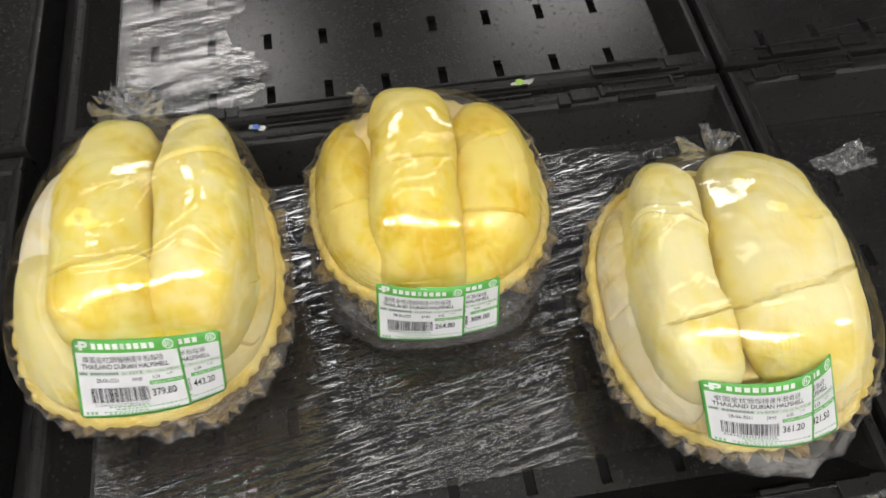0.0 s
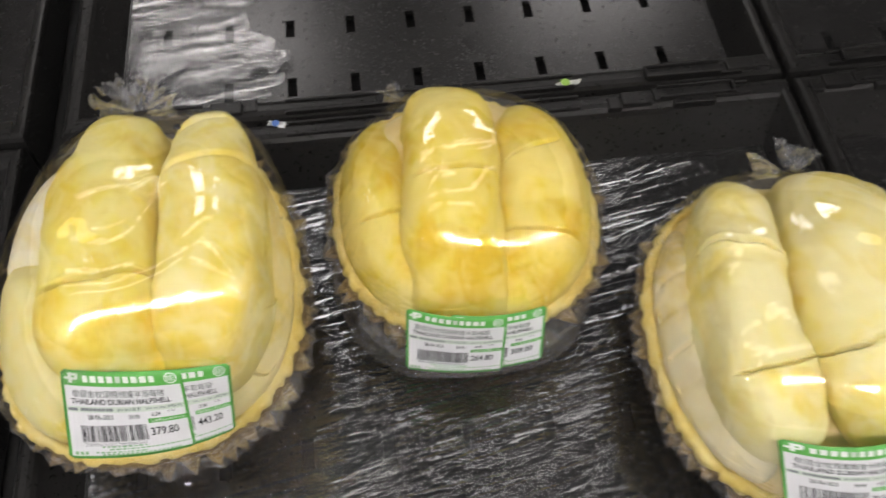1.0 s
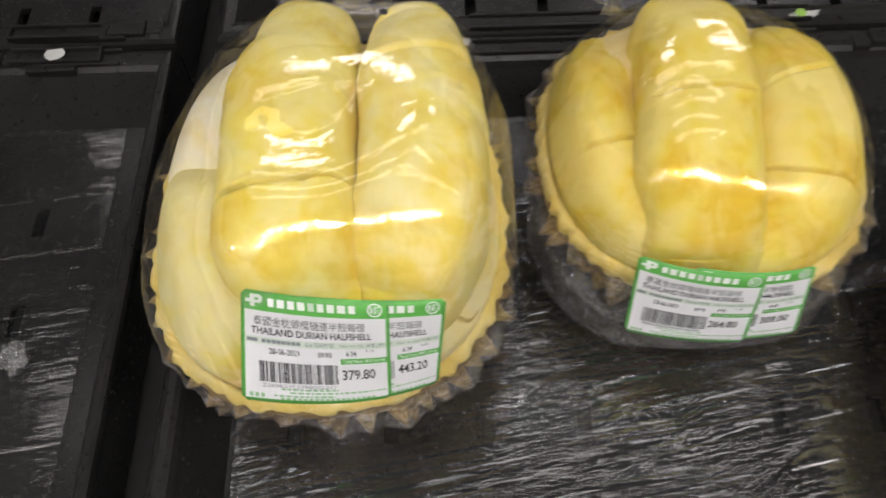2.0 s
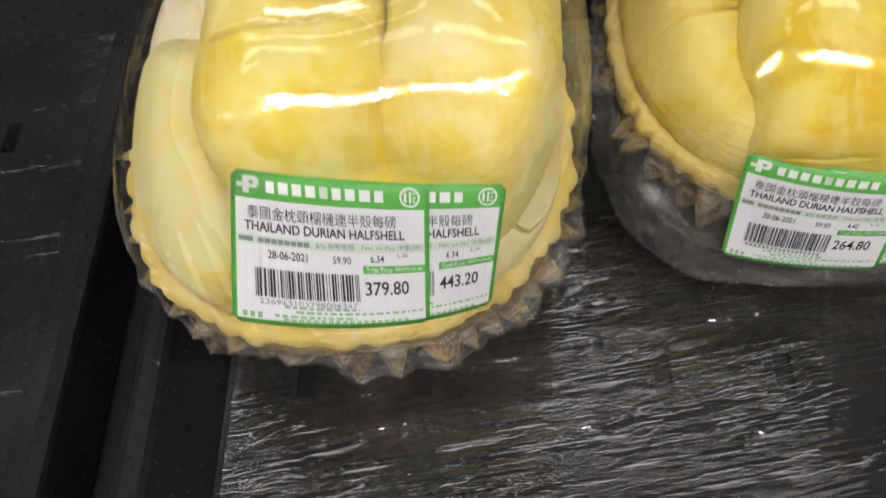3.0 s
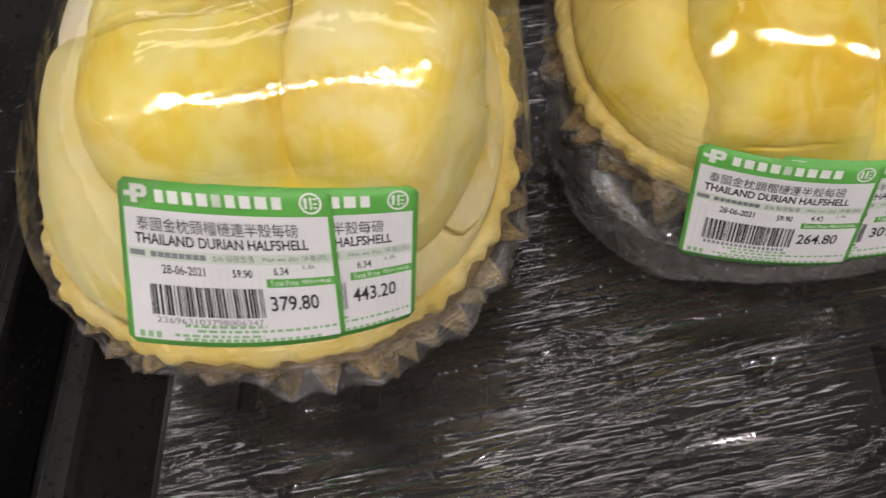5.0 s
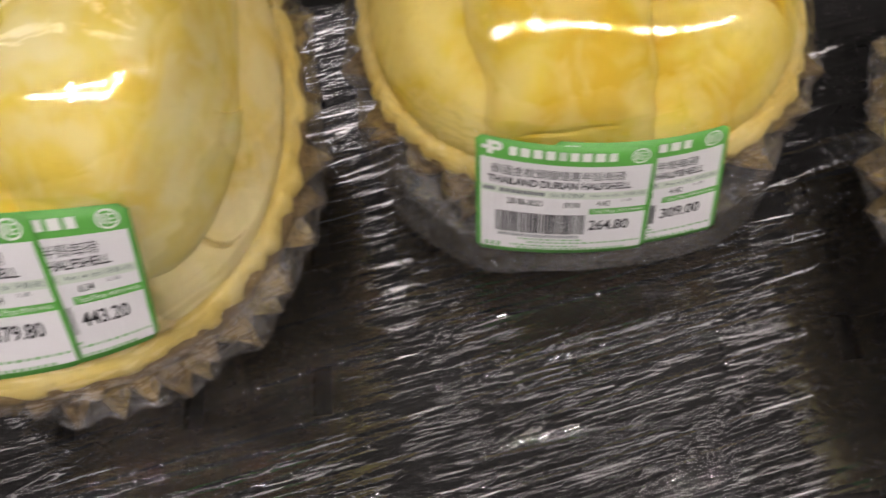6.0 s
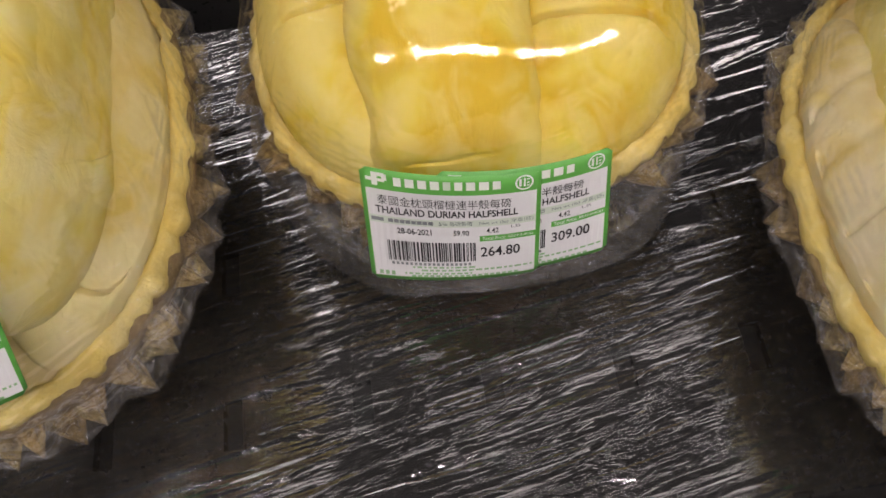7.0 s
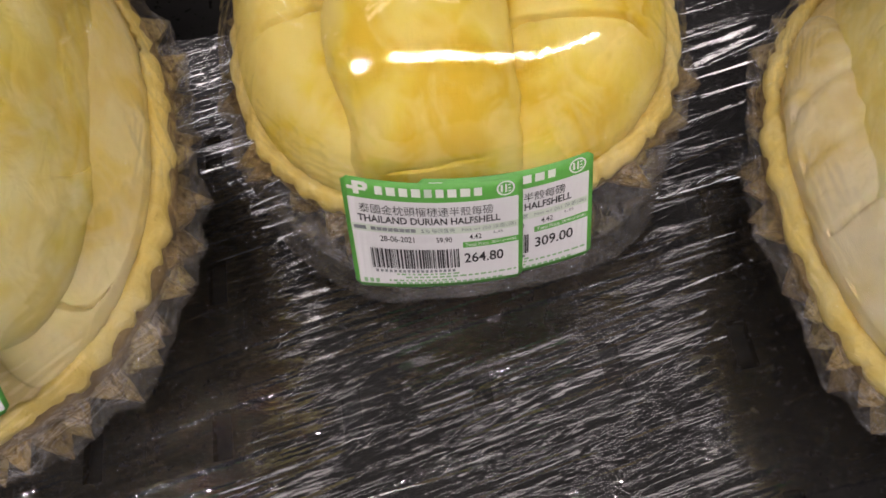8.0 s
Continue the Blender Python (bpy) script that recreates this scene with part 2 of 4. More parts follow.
def plate(x0, x1, y0, y1, z0, z1, holes):
    """A plate with rectangular holes through it."""
    xs = sorted({x0, x1, *(h[0] for h in holes), *(h[1] for h in holes)})
    ys = sorted({y0, y1, *(h[2] for h in holes), *(h[3] for h in holes)})
    bm = bmesh.new()
    cache = {}

    def vert(i, j, z):
        if (i, j, z) not in cache:
            cache[i, j, z] = bm.verts.new((xs[i], ys[j], z))
        return cache[i, j, z]

    def solid(i, j):
        if not (0 <= i < len(xs) - 1 and 0 <= j < len(ys) - 1):
            return False
        cx, cy = (xs[i] + xs[i + 1]) / 2, (ys[j] + ys[j + 1]) / 2
        return not any(h[0] < cx < h[1] and h[2] < cy < h[3] for h in holes)

    for i in range(len(xs) - 1):
        for j in range(len(ys) - 1):
            if not solid(i, j):
                continue
            a, b, c, d = (i, j), (i + 1, j), (i + 1, j + 1), (i, j + 1)
            bm.faces.new([vert(*p, z1) for p in (a, b, c, d)])
            bm.faces.new([vert(*p, z0) for p in (d, c, b, a)])
            for (di, dj), (p, q) in (((0, -1), (a, b)), ((1, 0), (b, c)), ((0, 1), (c, d)), ((-1, 0), (d, a))):
                if not solid(i + di, j + dj):
                    bm.faces.new([vert(*p, z0), vert(*q, z0), vert(*q, z1), vert(*p, z1)])
    return bm


def spline(points, n):
    """n points along a smooth curve through the given rows of numbers."""
    P = np.array(points, float)
    P = np.vstack([2 * P[0] - P[1], P, 2 * P[-1] - P[-2]])
    out = []
    m = len(P) - 3
    for k in range(n):
        s = k / (n - 1) * m
        i = min(int(s), m - 1)
        u = s - i
        a, b, c, d = P[i:i + 4]
        out.append(0.5 * (2 * b + (c - a) * u + (2 * a - 5 * b + 4 * c - d) * u * u + (3 * b - a - 3 * c + d) * u ** 3))
    return np.array(out)


def n3(p, scale, seed=0.0):
    return noise.noise(V((p[0] * scale + seed, p[1] * scale - seed, p[2] * scale + 2 * seed)))


# ---- room ----
def room():
    # unseen room: pale floor and walls bounce fill light, dark ceiling dims reflections
    bm = bmesh.new()
    box(bm, -6, 6, -5, 7, -0.1, 0.0)
    tagged(part("floor", bm, FLOORM, smooth=False), "unseen pale grey shop floor that bounces light", "floor", kind="structure")
    bm = bmesh.new()
    box(bm, -6, 6, -5, 7, 3.2, 3.3)
    tagged(part("ceiling", bm, CEIL, smooth=False), "unseen matt dark grey shop ceiling", "ceiling", kind="structure")
    for nm, b in (("wall_north", (-6, 6, 7, 7.15)), ("wall_south", (-6, 6, -5.15, -5)), ("wall_west", (-6.15, -6, -5.15, 7.15)), ("wall_east", (6, 6.15, -5.15, 7.15))):
        bm = bmesh.new()
        box(bm, *b, 0, 3.3)
        tagged(part(nm, bm, WALLP, smooth=False), "unseen pale grey shop wall that bounces light", "wall", kind="structure")


def ceiling_light(x, y, z, length, width, glow, deep=0.03):
    ob = base("ceiling_light", x, y, z, "unseen white ceiling light with a glowing diffuser", "lamp", "ceiling lights")
    bm = bmesh.new()
    box(bm, x - length / 2 - 0.02, x + length / 2 + 0.02, y - width / 2 - 0.02, y + width / 2 + 0.02, z + 0.004, z + 0.08, 0.006)
    part("housing", bm, HOUSING, ob)
    bm = bmesh.new()
    box(bm, x - length / 2, x + length / 2, y - width / 2, y + width / 2, z - deep, z, 0.25 * deep)
    part("diffuser", bm, glow, ob, "glowing white diffuser")


def display_table():
    x0, x1, y0, y1, top = -0.95, 1.0, 0.08, 1.0, Z0 - 0.02
    ob = base("display_table", 0, 0.5, 0, "black laminate display table under the crates", "table")
    bm = bmesh.new()
    box(bm, x0, x1, y0, y1, top - 0.04, top, 0.004)
    part("tabletop", bm, TABLE, ob, smooth=False)
    for x in (x0 + 0.05, x1 - 0.05):
        for y in (y0 + 0.05, y1 - 0.05):
            bm = bmesh.new()
            box(bm, x - 0.025, x + 0.025, y - 0.025, y + 0.025, 0, top - 0.04, 0.003)
            part("leg", bm, TABLE, ob, smooth=False)


# ---- crates ----
CX0, CX1, CY0, CY1 = -0.262, 0.345, 0.110, 0.515     # outer edges of the crate under the fruit
RIM = 0.035
FLOOR = (CX0 + 0.034, CX1 - 0.024, CY0 + 0.045, CY1 - 0.045)


def crate_wall(a, b, inner_a, inner_b, n=2):
    """A sloping side from the floor edge up to a rounded double rim, from corner a to corner b."""
    prof = [(0.0, -0.004), (0.0, 0.0), (0.06, 0.003), (0.50, RIM - 0.008), (0.56, RIM - 0.004), (0.63, RIM - 0.0012), (0.72, RIM), (0.84, RIM),
            (0.93, RIM - 0.0012), (0.98, RIM - 0.004), (1.0, RIM - 0.008), (1.0, -0.012), (0.9, -0.012)]
    rows = []
    for k in range(n + 1):
        s = k / n
        inn, out = V(inner_a).lerp(V(inner_b), s), V(a).lerp(V(b), s)
        rows.append([(*inn.lerp(out, u), Z0 + h) for u, h in prof])
    bm = grid_mesh(rows)
    bmesh.ops.recalc_face_normals(bm, faces=bm.faces)
    return bm


def crate():
    cx, cy = (CX0 + CX1) / 2, (CY0 + CY1) / 2
    ob = base("crate", cx, cy, Z0 - 0.02, "shallow black plastic crate with a slotted floor and ribbed rim", "crate", "display crates")
    fx0, fx1, fy0, fy1 = FLOOR
    holes = []
    for i in range(-4, 7):
        x = -0.021 + 0.0565 * i
        for j in range(5):
            y = CY0 + 0.062 + 0.073 * j
            if fx0 + 0.01 < x - 0.004 and x + 0.004 < fx1 - 0.004 and y + 0.011 < fy1 - 0.002:
                holes.append((x - 0.0042, x + 0.0042, y - 0.011, y + 0.011))
    part("crate_floor", plate(fx0, fx1, fy0, fy1, Z0 - 0.006, Z0, holes), FLOOR_PLASTIC, ob, smooth=False)
    co = [(CX0, CY0), (CX1, CY0), (CX1, CY1), (CX0, CY1)]
    ci = [(fx0, fy0), (fx1, fy0), (fx1, fy1), (fx0, fy1)]
    for k in range(4):
        j = (k + 1) % 4
        w = part("crate_wall", crate_wall(co[k], co[j], ci[k], ci[j]), PLASTIC, ob, smooth=False)
        a, b = V(co[k]), V(co[j])
        run = (b - a).normalized()
        inward = V((-run.y, run.x))
        length = (b - a).length
        # raised lips along the rim, and hinge latches: a plate within a raised frame, with a stepped tongue
        ang = math.atan2(run.y, run.x)
        if length > 0.5:
            for deep in (0.0035, 0.0155):
                p = a + run * (length / 2) + inward * deep
                bm = bmesh.new()
                for u0, u1 in ((-0.44, -0.335), (-0.20, 0.20), (0.335, 0.44)):
                    box(bm, u0 * length, u1 * length, -0.0012, 0.0012, Z0 + RIM - 0.003, Z0 + RIM + 0.0018, 0.0007)
                bmesh.ops.transform(bm, matrix=Matrix.Translation((p.x, p.y, 0)) @ Matrix.Rotation(ang, 4, "Z"), verts=bm.verts)
                part("rim_lip", bm, PLASTIC, w, smooth=False)
        for s in ((0.14, 0.86) if length > 0.5 else ()):
            p = a + run * (length * s) + inward * 0.009
            bm = bmesh.new()
            box(bm, -0.034, 0.034, -0.0065, 0.0065, Z0 + RIM - 0.006, Z0 + RIM + 0.0015, 0.0008)
            box(bm, -0.034, 0.030, 0.0046, 0.0066, Z0 + RIM, Z0 + RIM + 0.0048, 0.0008)
            box(bm, -0.034, 0.030, -0.0066, -0.0046, Z0 + RIM, Z0 + RIM + 0.0048, 0.0008)
            box(bm, -0.036, -0.0335, -0.0066, 0.0066, Z0 + RIM, Z0 + RIM + 0.0048, 0.0008)
            box(bm, -0.018, 0.018, -0.002, 0.012, Z0 + RIM - 0.012, Z0 + RIM + 0.001, 0.0012)
            box(bm, 0.036, 0.062, -0.004, 0.009, Z0 + RIM - 0.01, Z0 + RIM + 0.003, 0.0012)
            box(bm, 0.062, 0.074, -0.002, 0.011, Z0 + RIM - 0.01, Z0 + RIM + 0.0012, 0.0012)
            bmesh.ops.transform(bm, matrix=Matrix.Translation((p.x, p.y, 0)) @ Matrix.Rotation(ang, 4, "Z"), verts=bm.verts)
            part("latch", bm, PLASTIC, w, smooth=False)
    for x in (CX0 + 0.05, CX1 - 0.05):
        for y in (CY0 + 0.05, CY1 - 0.05):
            bm = bmesh.new()
            box(bm, x - 0.02, x + 0.02, y - 0.02, y + 0.02, Z0 - 0.02, Z0 - 0.006, 0.001)
            part("foot", bm, PLASTIC, ob, smooth=False)
    return ob


def film_sheet(x0, x1, y0, y1, seed, creases, label, skew=0.0, step=0.0010, calm_from=None, height=0.0009, wavy=0.6, material=None, ragged=0.0):
    """Stretched cling film lying on a crate floor: a low wavy sheet crossed by many long sharp creases."""
    ob = base("cling_film_sheet", (x0 + x1) / 2, (y0 + y1) / 2, Z0 + 0.001, label, "plastic film", "film sheets")
    rng = random.Random(seed)
    hy = step * 0.40
    hx = 2 * hy / math.tan(radians(9))
    nx, ny = int((x1 - x0) / hx), int((y1 - y0) / hy)
    xs, ys = x0 + hx * np.arange(nx + 1), y0 + hy * np.arange(ny + 1)
    X, Y = np.meshgrid(xs, ys)
    Hm = np.zeros_like(X)
    for _ in range(creases):
        cx, cy = rng.uniform(x0 - 0.02, x1 + 0.02), rng.uniform(y0 - 0.01, y1 + 0.01)
        if calm_from is not None and cx > calm_from and rng.random() < (0.85 if cy < y1 - 0.10 else 0.5):
            continue
        dense = 0.8 * noise.noise(V((cx * 9, cy * 9, seed))) + 0.45
        if rng.random() > 0.45 + dense:
            continue
        ang = radians(rng.gauss(9, 2.6) if rng.random() < 0.86 else rng.gauss(24, 9))
        half = rng.uniform(0.03, 0.15) * (1 if rng.random() < 0.8 else 1.8)
        wid = rng.uniform(0.0005, 0.0010)
        hgt = rng.uniform(0.35, 1.3) * height * wid / 0.0011
        bow = rng.uniform(-0.08, 0.08)
        ca, sa = math.cos(ang), math.sin(ang)
        ex, ey = half * abs(ca) + 0.012, half * abs(sa) + 0.012
        i0, i1 = np.searchsorted(xs, (cx - ex, cx + ex))
        j0, j1 = np.searchsorted(ys, (cy - ey, cy + ey))
        if i1 <= i0 or j1 <= j0:
            continue
        dx, dy = X[j0:j1, i0:i1] - cx, Y[j0:j1, i0:i1] - cy
        a, c = dx * ca + dy * sa, -dx * sa + dy * ca
        c = c - bow * a * a / half * 0.25
        if rng.random() < 0.5:
            c = -c
        taper = np.clip(1 - (a / half) ** 4, 0, 1)
        Hm[j0:j1, i0:i1] = np.maximum(Hm[j0:j1, i0:i1], hgt * taper * np.exp(-(np.where(c > 0, c, -0.3 * c) / wid) ** 1.4))
    rows = []
    for j in range(ny + 1):
        row = []
        for i in range(nx + 1):
            x, y = xs[i], ys[j]
            u, v = i / nx, j / ny
            yy = y + skew * (u - 0.5) * (1 - v)
            edge = 0.004 * noise.noise(V((x * 30, seed, 0))) * (1 if j == 0 else 0)
            p, q = x * 0.988 + y * 0.156, -x * 0.156 + y * 0.988
            calm = 1.0 if calm_from is None else 1 - 0.8 * min(1.0, max(0.0, (x - calm_from + 0.01) / 0.04))
            wave = calm * wavy * 0.0007 * noise.noise(V((p * 3, q * 55, seed))) + calm * wavy * 0.00032 * noise.noise(V((p * 4.5, q * 170, seed + 4)))
            x += ragged * u ** 4 * (0.6 * noise.noise(V((y * 14, seed, 3))) + 0.4 * noise.noise(V((y * 45, seed, 6))))
            row.append((x, yy + edge, Z0 + 0.0028 + wave + Hm[j, i]))
        rows.append(row)
    # the mesh runs along the creases, so that they stay sharp
    bm = bmesh.new()
    vs = [[bm.verts.new(p) for p in r] for r in rows]
    for j in range(ny):
        for i in range(nx):
            if j + 3 <= ny:
                bm.faces.new((vs[j][i], vs[j + 2][i + 1], vs[j + 3][i + 1], vs[j + 1][i]))
    part("film", bm, material or SHEET, ob)
    return ob


# ---- durian halves ----
def egg(cx, cy, a, b, k, th, grow=0.0):
    c, s = math.cos(th), math.sin(th)
    c, s = math.copysign(abs(c) ** 0.85, c), math.copysign(abs(s) ** 0.85, s)
    return V((cx + (a + grow) * c * (1 - k * s), cy + (b + grow) * s))


def pod_mesh(spine, seed, cracks=(), shell=None, dome=None, n_s=500, n_a=64, bumpy=1.0, power=2.75):
    """A fleshy lobe: rows of (x, y, top height, half width, half height) swept into a rounded tube, with splits in the flesh."""
    S = spline(spine, n_s)
    tops = [V((r[0], r[1], Z0 + r[2])) for r in S]
    seg = [0.0]
    for i in range(1, n_s):
        seg.append(seg[-1] + (tops[i] - tops[i - 1]).length)
    total = seg[-1]
    rows = []
    for i in range(n_s):
        t = (tops[min(i + 1, n_s - 1)] - tops[max(i - 1, 0)]).normalized()
        side = t.cross(V((0, 0, 1))).normalized()
        up = side.cross(t).normalized()
        w, h = S[i][3], S[i][4]
        e = min(seg[i], total - seg[i])
        r0 = 0.8 * w
        cap = 1.0 if e >= r0 else math.sqrt(max(0.0, 1 - (1 - e / r0) ** 2))
        cap = max(cap, 0.02)
        c = tops[i] - up * h
        row = []
        for j in range(n_a):
            ph = 2 * math.pi * j / n_a
            co, si = math.cos(ph), math.sin(ph)
            x = math.copysign(abs(co) ** (2 / power), co) * w * cap
            y = math.copysign(abs(si) ** (2 / power), si) * h * cap
            p = c + side * x + up * y
            out = (side * co + up * si).normalized()
            d = bumpy * (0.0030 * n3(p, 24, seed) + 0.0011 * n3(p, 65, seed + 5) + 0.0005 * n3(p, 160, seed + 9) + 0.0022 * noise.noise(V((seg[i] * 30, seed, 0.3 * co))) - 0.0012 * max(0.0, 1 - 5 * abs(noise.noise(V((seg[i] * 16, seed + 7, 0.25 * co))))))
            dc = 0.0
            for s0, skew, a0, a1, wid, dep in cracks:
                if a0 <= co <= a1:
                    line = s0 + skew * co + 0.010 * n3(V((co * 3, s0 * 9, seed)), 1.0) + 0.004 * n3(V((co * 11, s0, seed)), 1.0)
                    q = (seg[i] / total - line) * total / (0.85 * wid)
                    fade = min(1, (co - a0) / 0.15 + 0.05) * min(1, (a1 - co) / 0.15 + 0.05)
                    dc += 1.7 * fade * dep * (-math.exp(-(q * 2.2) ** 2) + 0.05 * math.exp(-((abs(q) - 1.6) ** 2)))
            p = p + out * d
            if shell:
                # pressed inwards where the lobe meets the rind
                gx, gy, ga, gb, gk, base_h = shell
                qy = (p.y - gy) / gb
                qx = (p.x - gx) / (ga * max(0.3, 1 - gk * max(-1, min(1, qy))))
                f = (abs(qx) ** 2.35 + abs(qy) ** 2.35) ** (1 / 2.35)
                lim = 0.985 - max(0.0, Z0 + base_h - p.z) * 9.0
                lo_f = lim - 0.165
                if f > lo_f:
                    g = max(0.05, lo_f + 0.165 * math.tanh((f - lo_f) / 0.165))
                    p = V((gx + (p.x - gx) * g / f, gy + (p.y - gy) * g / f, p.z))
                    f = g
                if dome:
                    # outer lobes round over towards the rind
                    top = Z0 + dome[0] + 0.004 + dome[1] * (1 - f ** 3.5)
                    q = (p.z - top) / 0.006
                    p.z = top - 0.006 * math.log1p(math.exp(min(20, -q))) if q > -6 else p.z
            row.append(p + out * dc)
        rows.append(row)
    return grid_mesh(rows, close_u=True, cap_first=True, cap_last=True)


def husk_profile(hr):
    """(share of the rim's radius, height) from the rim down to the base."""
    return [(0.93, hr - 0.004), (0.99, hr - 0.006), (0.99, hr * 0.86), (0.94, hr * 0.72), (0.82, hr * 0.52), (0.66, hr * 0.30), (0.50, hr * 0.12), (0.38, 0.004), (0.0, 0.003)]


SPIKE = []


def spike_mesh():
    if not SPIKE:
        bm = bmesh.new()
        rings = []
        for r, z in ((1.0, -0.15), (0.72, 0.25), (0.38, 0.62)):
            rings.append([bm.verts.new((r * math.cos(2 * math.pi * k / 6), r * math.sin(2 * math.pi * k / 6), z)) for k in range(6)])
        tip = bm.verts.new((0.05, 0, 1.0))
        for a, b in zip(rings, rings[1:]):
            for k in range(6):
                bm.faces.new((a[k], a[(k + 1) % 6], b[(k + 1) % 6], b[k]))
        for k in range(6):
            bm.faces.new((rings[-1][k], rings[-1][(k + 1) % 6], tip))
        me = bpy.data.meshes.new("spike")
        bm.to_mesh(me)
        bm.free()
        me.materials.append(THORN)
        SPIKE.append(me)
    return SPIKE[0]


def durian(cx, cy, a, b, k, hr, pods, flesh, seed, label, pool=(), bare=0.0):
    rng = random.Random(seed)
    ob = base("durian_half", cx, cy, Z0 + 0.003, label, "durian", "wrapped durian halves")
    solids = []

    def keep(bm):
        bm.verts.index_update()
        solids.append(([v.co.copy() for v in bm.verts], [[v.index for v in f.verts] for f in bm.faces]))
        return bm

    # husk bowl
    n = 96
    rows = []
    for f, h in husk_profile(hr):
        row = []
        for i in range(n):
            th = 2 * math.pi * i / n
            p = egg(0, 0, a, b, k, th) * max(f, 0.01)
            w = 1 + 0.012 * noise.noise(V((math.cos(th) * 4, math.sin(th) * 4, seed + h * 30)))
            row.append((cx + p.x * w, cy + p.y * w, Z0 + h))
        rows.append(row)
    husk = part("husk", keep(grid_mesh(rows, close_u=True)), HUSK, ob, "brown thorny husk")
    # spikes in staggered rings down the husk
    o = ob.location
    prof = husk_profile(hr)
    tips = []
    for ring, (f, h, size) in enumerate(((0.972, hr * 0.84, 0.0072), (0.915, hr * 0.66, 0.0080), (0.78, hr * 0.46, 0.0080), (0.62, hr * 0.26, 0.0080))):
        count = int(2 * math.pi * (a + b) / 2 * f / (size * (2.5 if ring == 0 else 2.0)))
        for i in range(count):
            th = 2 * math.pi * (i + 0.5 * (ring % 2) + rng.uniform(-0.3, 0.3)) / count
            if abs((th + math.pi / 2 + math.pi) % (2 * math.pi) - math.pi) < bare:
                continue
            p = egg(0, 0, a, b, k, th)
            pos = V((cx + p.x * f, cy + p.y * f, Z0 + h + rng.uniform(-0.003, 0.003)))
            out = V((p.x / a ** 2, p.y / b ** 2, 0)).normalized()
            dirn = (out + V((0, 0, (0.1, -0.3, -0.6, -1.0)[ring] + rng.uniform(-0.15, 0.15)))).normalized()
            q = dirn.to_track_quat("Z", "Y")
            s = size * rng.uniform(0.75, 1.25)
            L = size * rng.uniform(0.9, 2.0)
            sp = new("spike", spike_mesh())
            sp.parent = husk
            sp.matrix_basis = Matrix.LocRotScale(pos - o, q, (s, s, L))
            tips.append(pos + dirn * L)
    # cut edge of the rind, a broad uneven cream-yellow lip, scalloped where the thorns begin
    rows = []
    m = 320
    count = int(2 * math.pi * (a + b) / 2 / 0.0135)
    for i in range(m + 1):
        th = 2 * math.pi * (i % m) / m
        wob = noise.noise(V((math.cos(th) * 5, math.sin(th) * 5, seed)))
        fine = noise.noise(V((math.cos(th) * 22, math.sin(th) * 22, seed)))
        scal = abs(math.sin(0.5 * count * th + 1.6 * wob)) * (0.6 + 0.8 * noise.noise(V((math.cos(th) * 9, math.sin(th) * 9, seed + 4))))
        wide = 0.0080 * (1 + 0.6 * wob + 0.25 * fine)
        row = []
        for g, h in ((0.0006, -0.0080), (0.0012, -0.0045), (0.0002, -0.0012), (-0.0020, 0.0002), (-0.5 * wide, 0.0010), (-0.85 * wide, 0.0004), (-wide, -0.003), (-wide, -0.010)):
            outer = max(0.0, 1 + g / wide)
            p = egg(cx, cy, a, b, k, th, g + 0.0024 * wob + outer * (0.0007 * fine - 0.0026 * (1 - scal)))
            row.append((p.x, p.y, Z0 + hr + h + 0.003 * wob + 0.0009 * fine * (1 if h > -0.003 else 0)))
        rows.append(row)
    part("rind_edge", keep(grid_mesh(rows, close_u=True)), RIND_EDGE, ob, "yellow cut edge of the rind")
    # pith lining that domes up under the flesh
    rows = []
    for q in range(15):
        f = 0.99 - q / 14 * 0.98
        row = []
        for i in range(n):
            th = 2 * math.pi * i / n
            p = egg(0, 0, a - 0.006, b - 0.006, k, th) * f
            w = noise.noise(V((p.x * 40, p.y * 40, seed)))
            row.append((cx + p.x, cy + p.y, Z0 + hr - 0.005 + 0.036 * (1 - f ** 6) + 0.0025 * w * (1 - f)))
        rows.append(row)
    part("pith", keep(grid_mesh(rows, close_u=True)), PITH, ob, "pale cream inner pith")
    rise = 0.078
    for i, (spine, cracks, *own) in enumerate(pods):
        part("flesh_lobe", keep(pod_mesh(spine, seed + 3.1 * i, cracks, (cx, cy, a - 0.0045, b - 0.0045, k, hr + 0.002), (hr, rise) if own and own[0] else None)), own[-1] if own else flesh, ob, "ripe soft durian flesh")
    # clear film stretched over the whole half
    film_wrap(ob, cx, cy, hr, solids, tips, seed, pool)
    return ob


def resample(A, at, around):
    """Smooth values of the rows of A at the given row positions."""
    n = len(A)
    i = np.floor(at).astype(int)
    u = (at - i)[:, None]
    if around:
        a, b, c, d = (A[(i + k) % n] for k in (-1, 0, 1, 2))
    else:
        a, b, c, d = (A[np.clip(i + k, 0, n - 1)] for k in (-1, 0, 1, 2))
    return 0.5 * (2 * b + (c - a) * u + (2 * a - 5 * b + 4 * c - d) * u * u + (3 * b - a - 3 * c + d) * u ** 3)


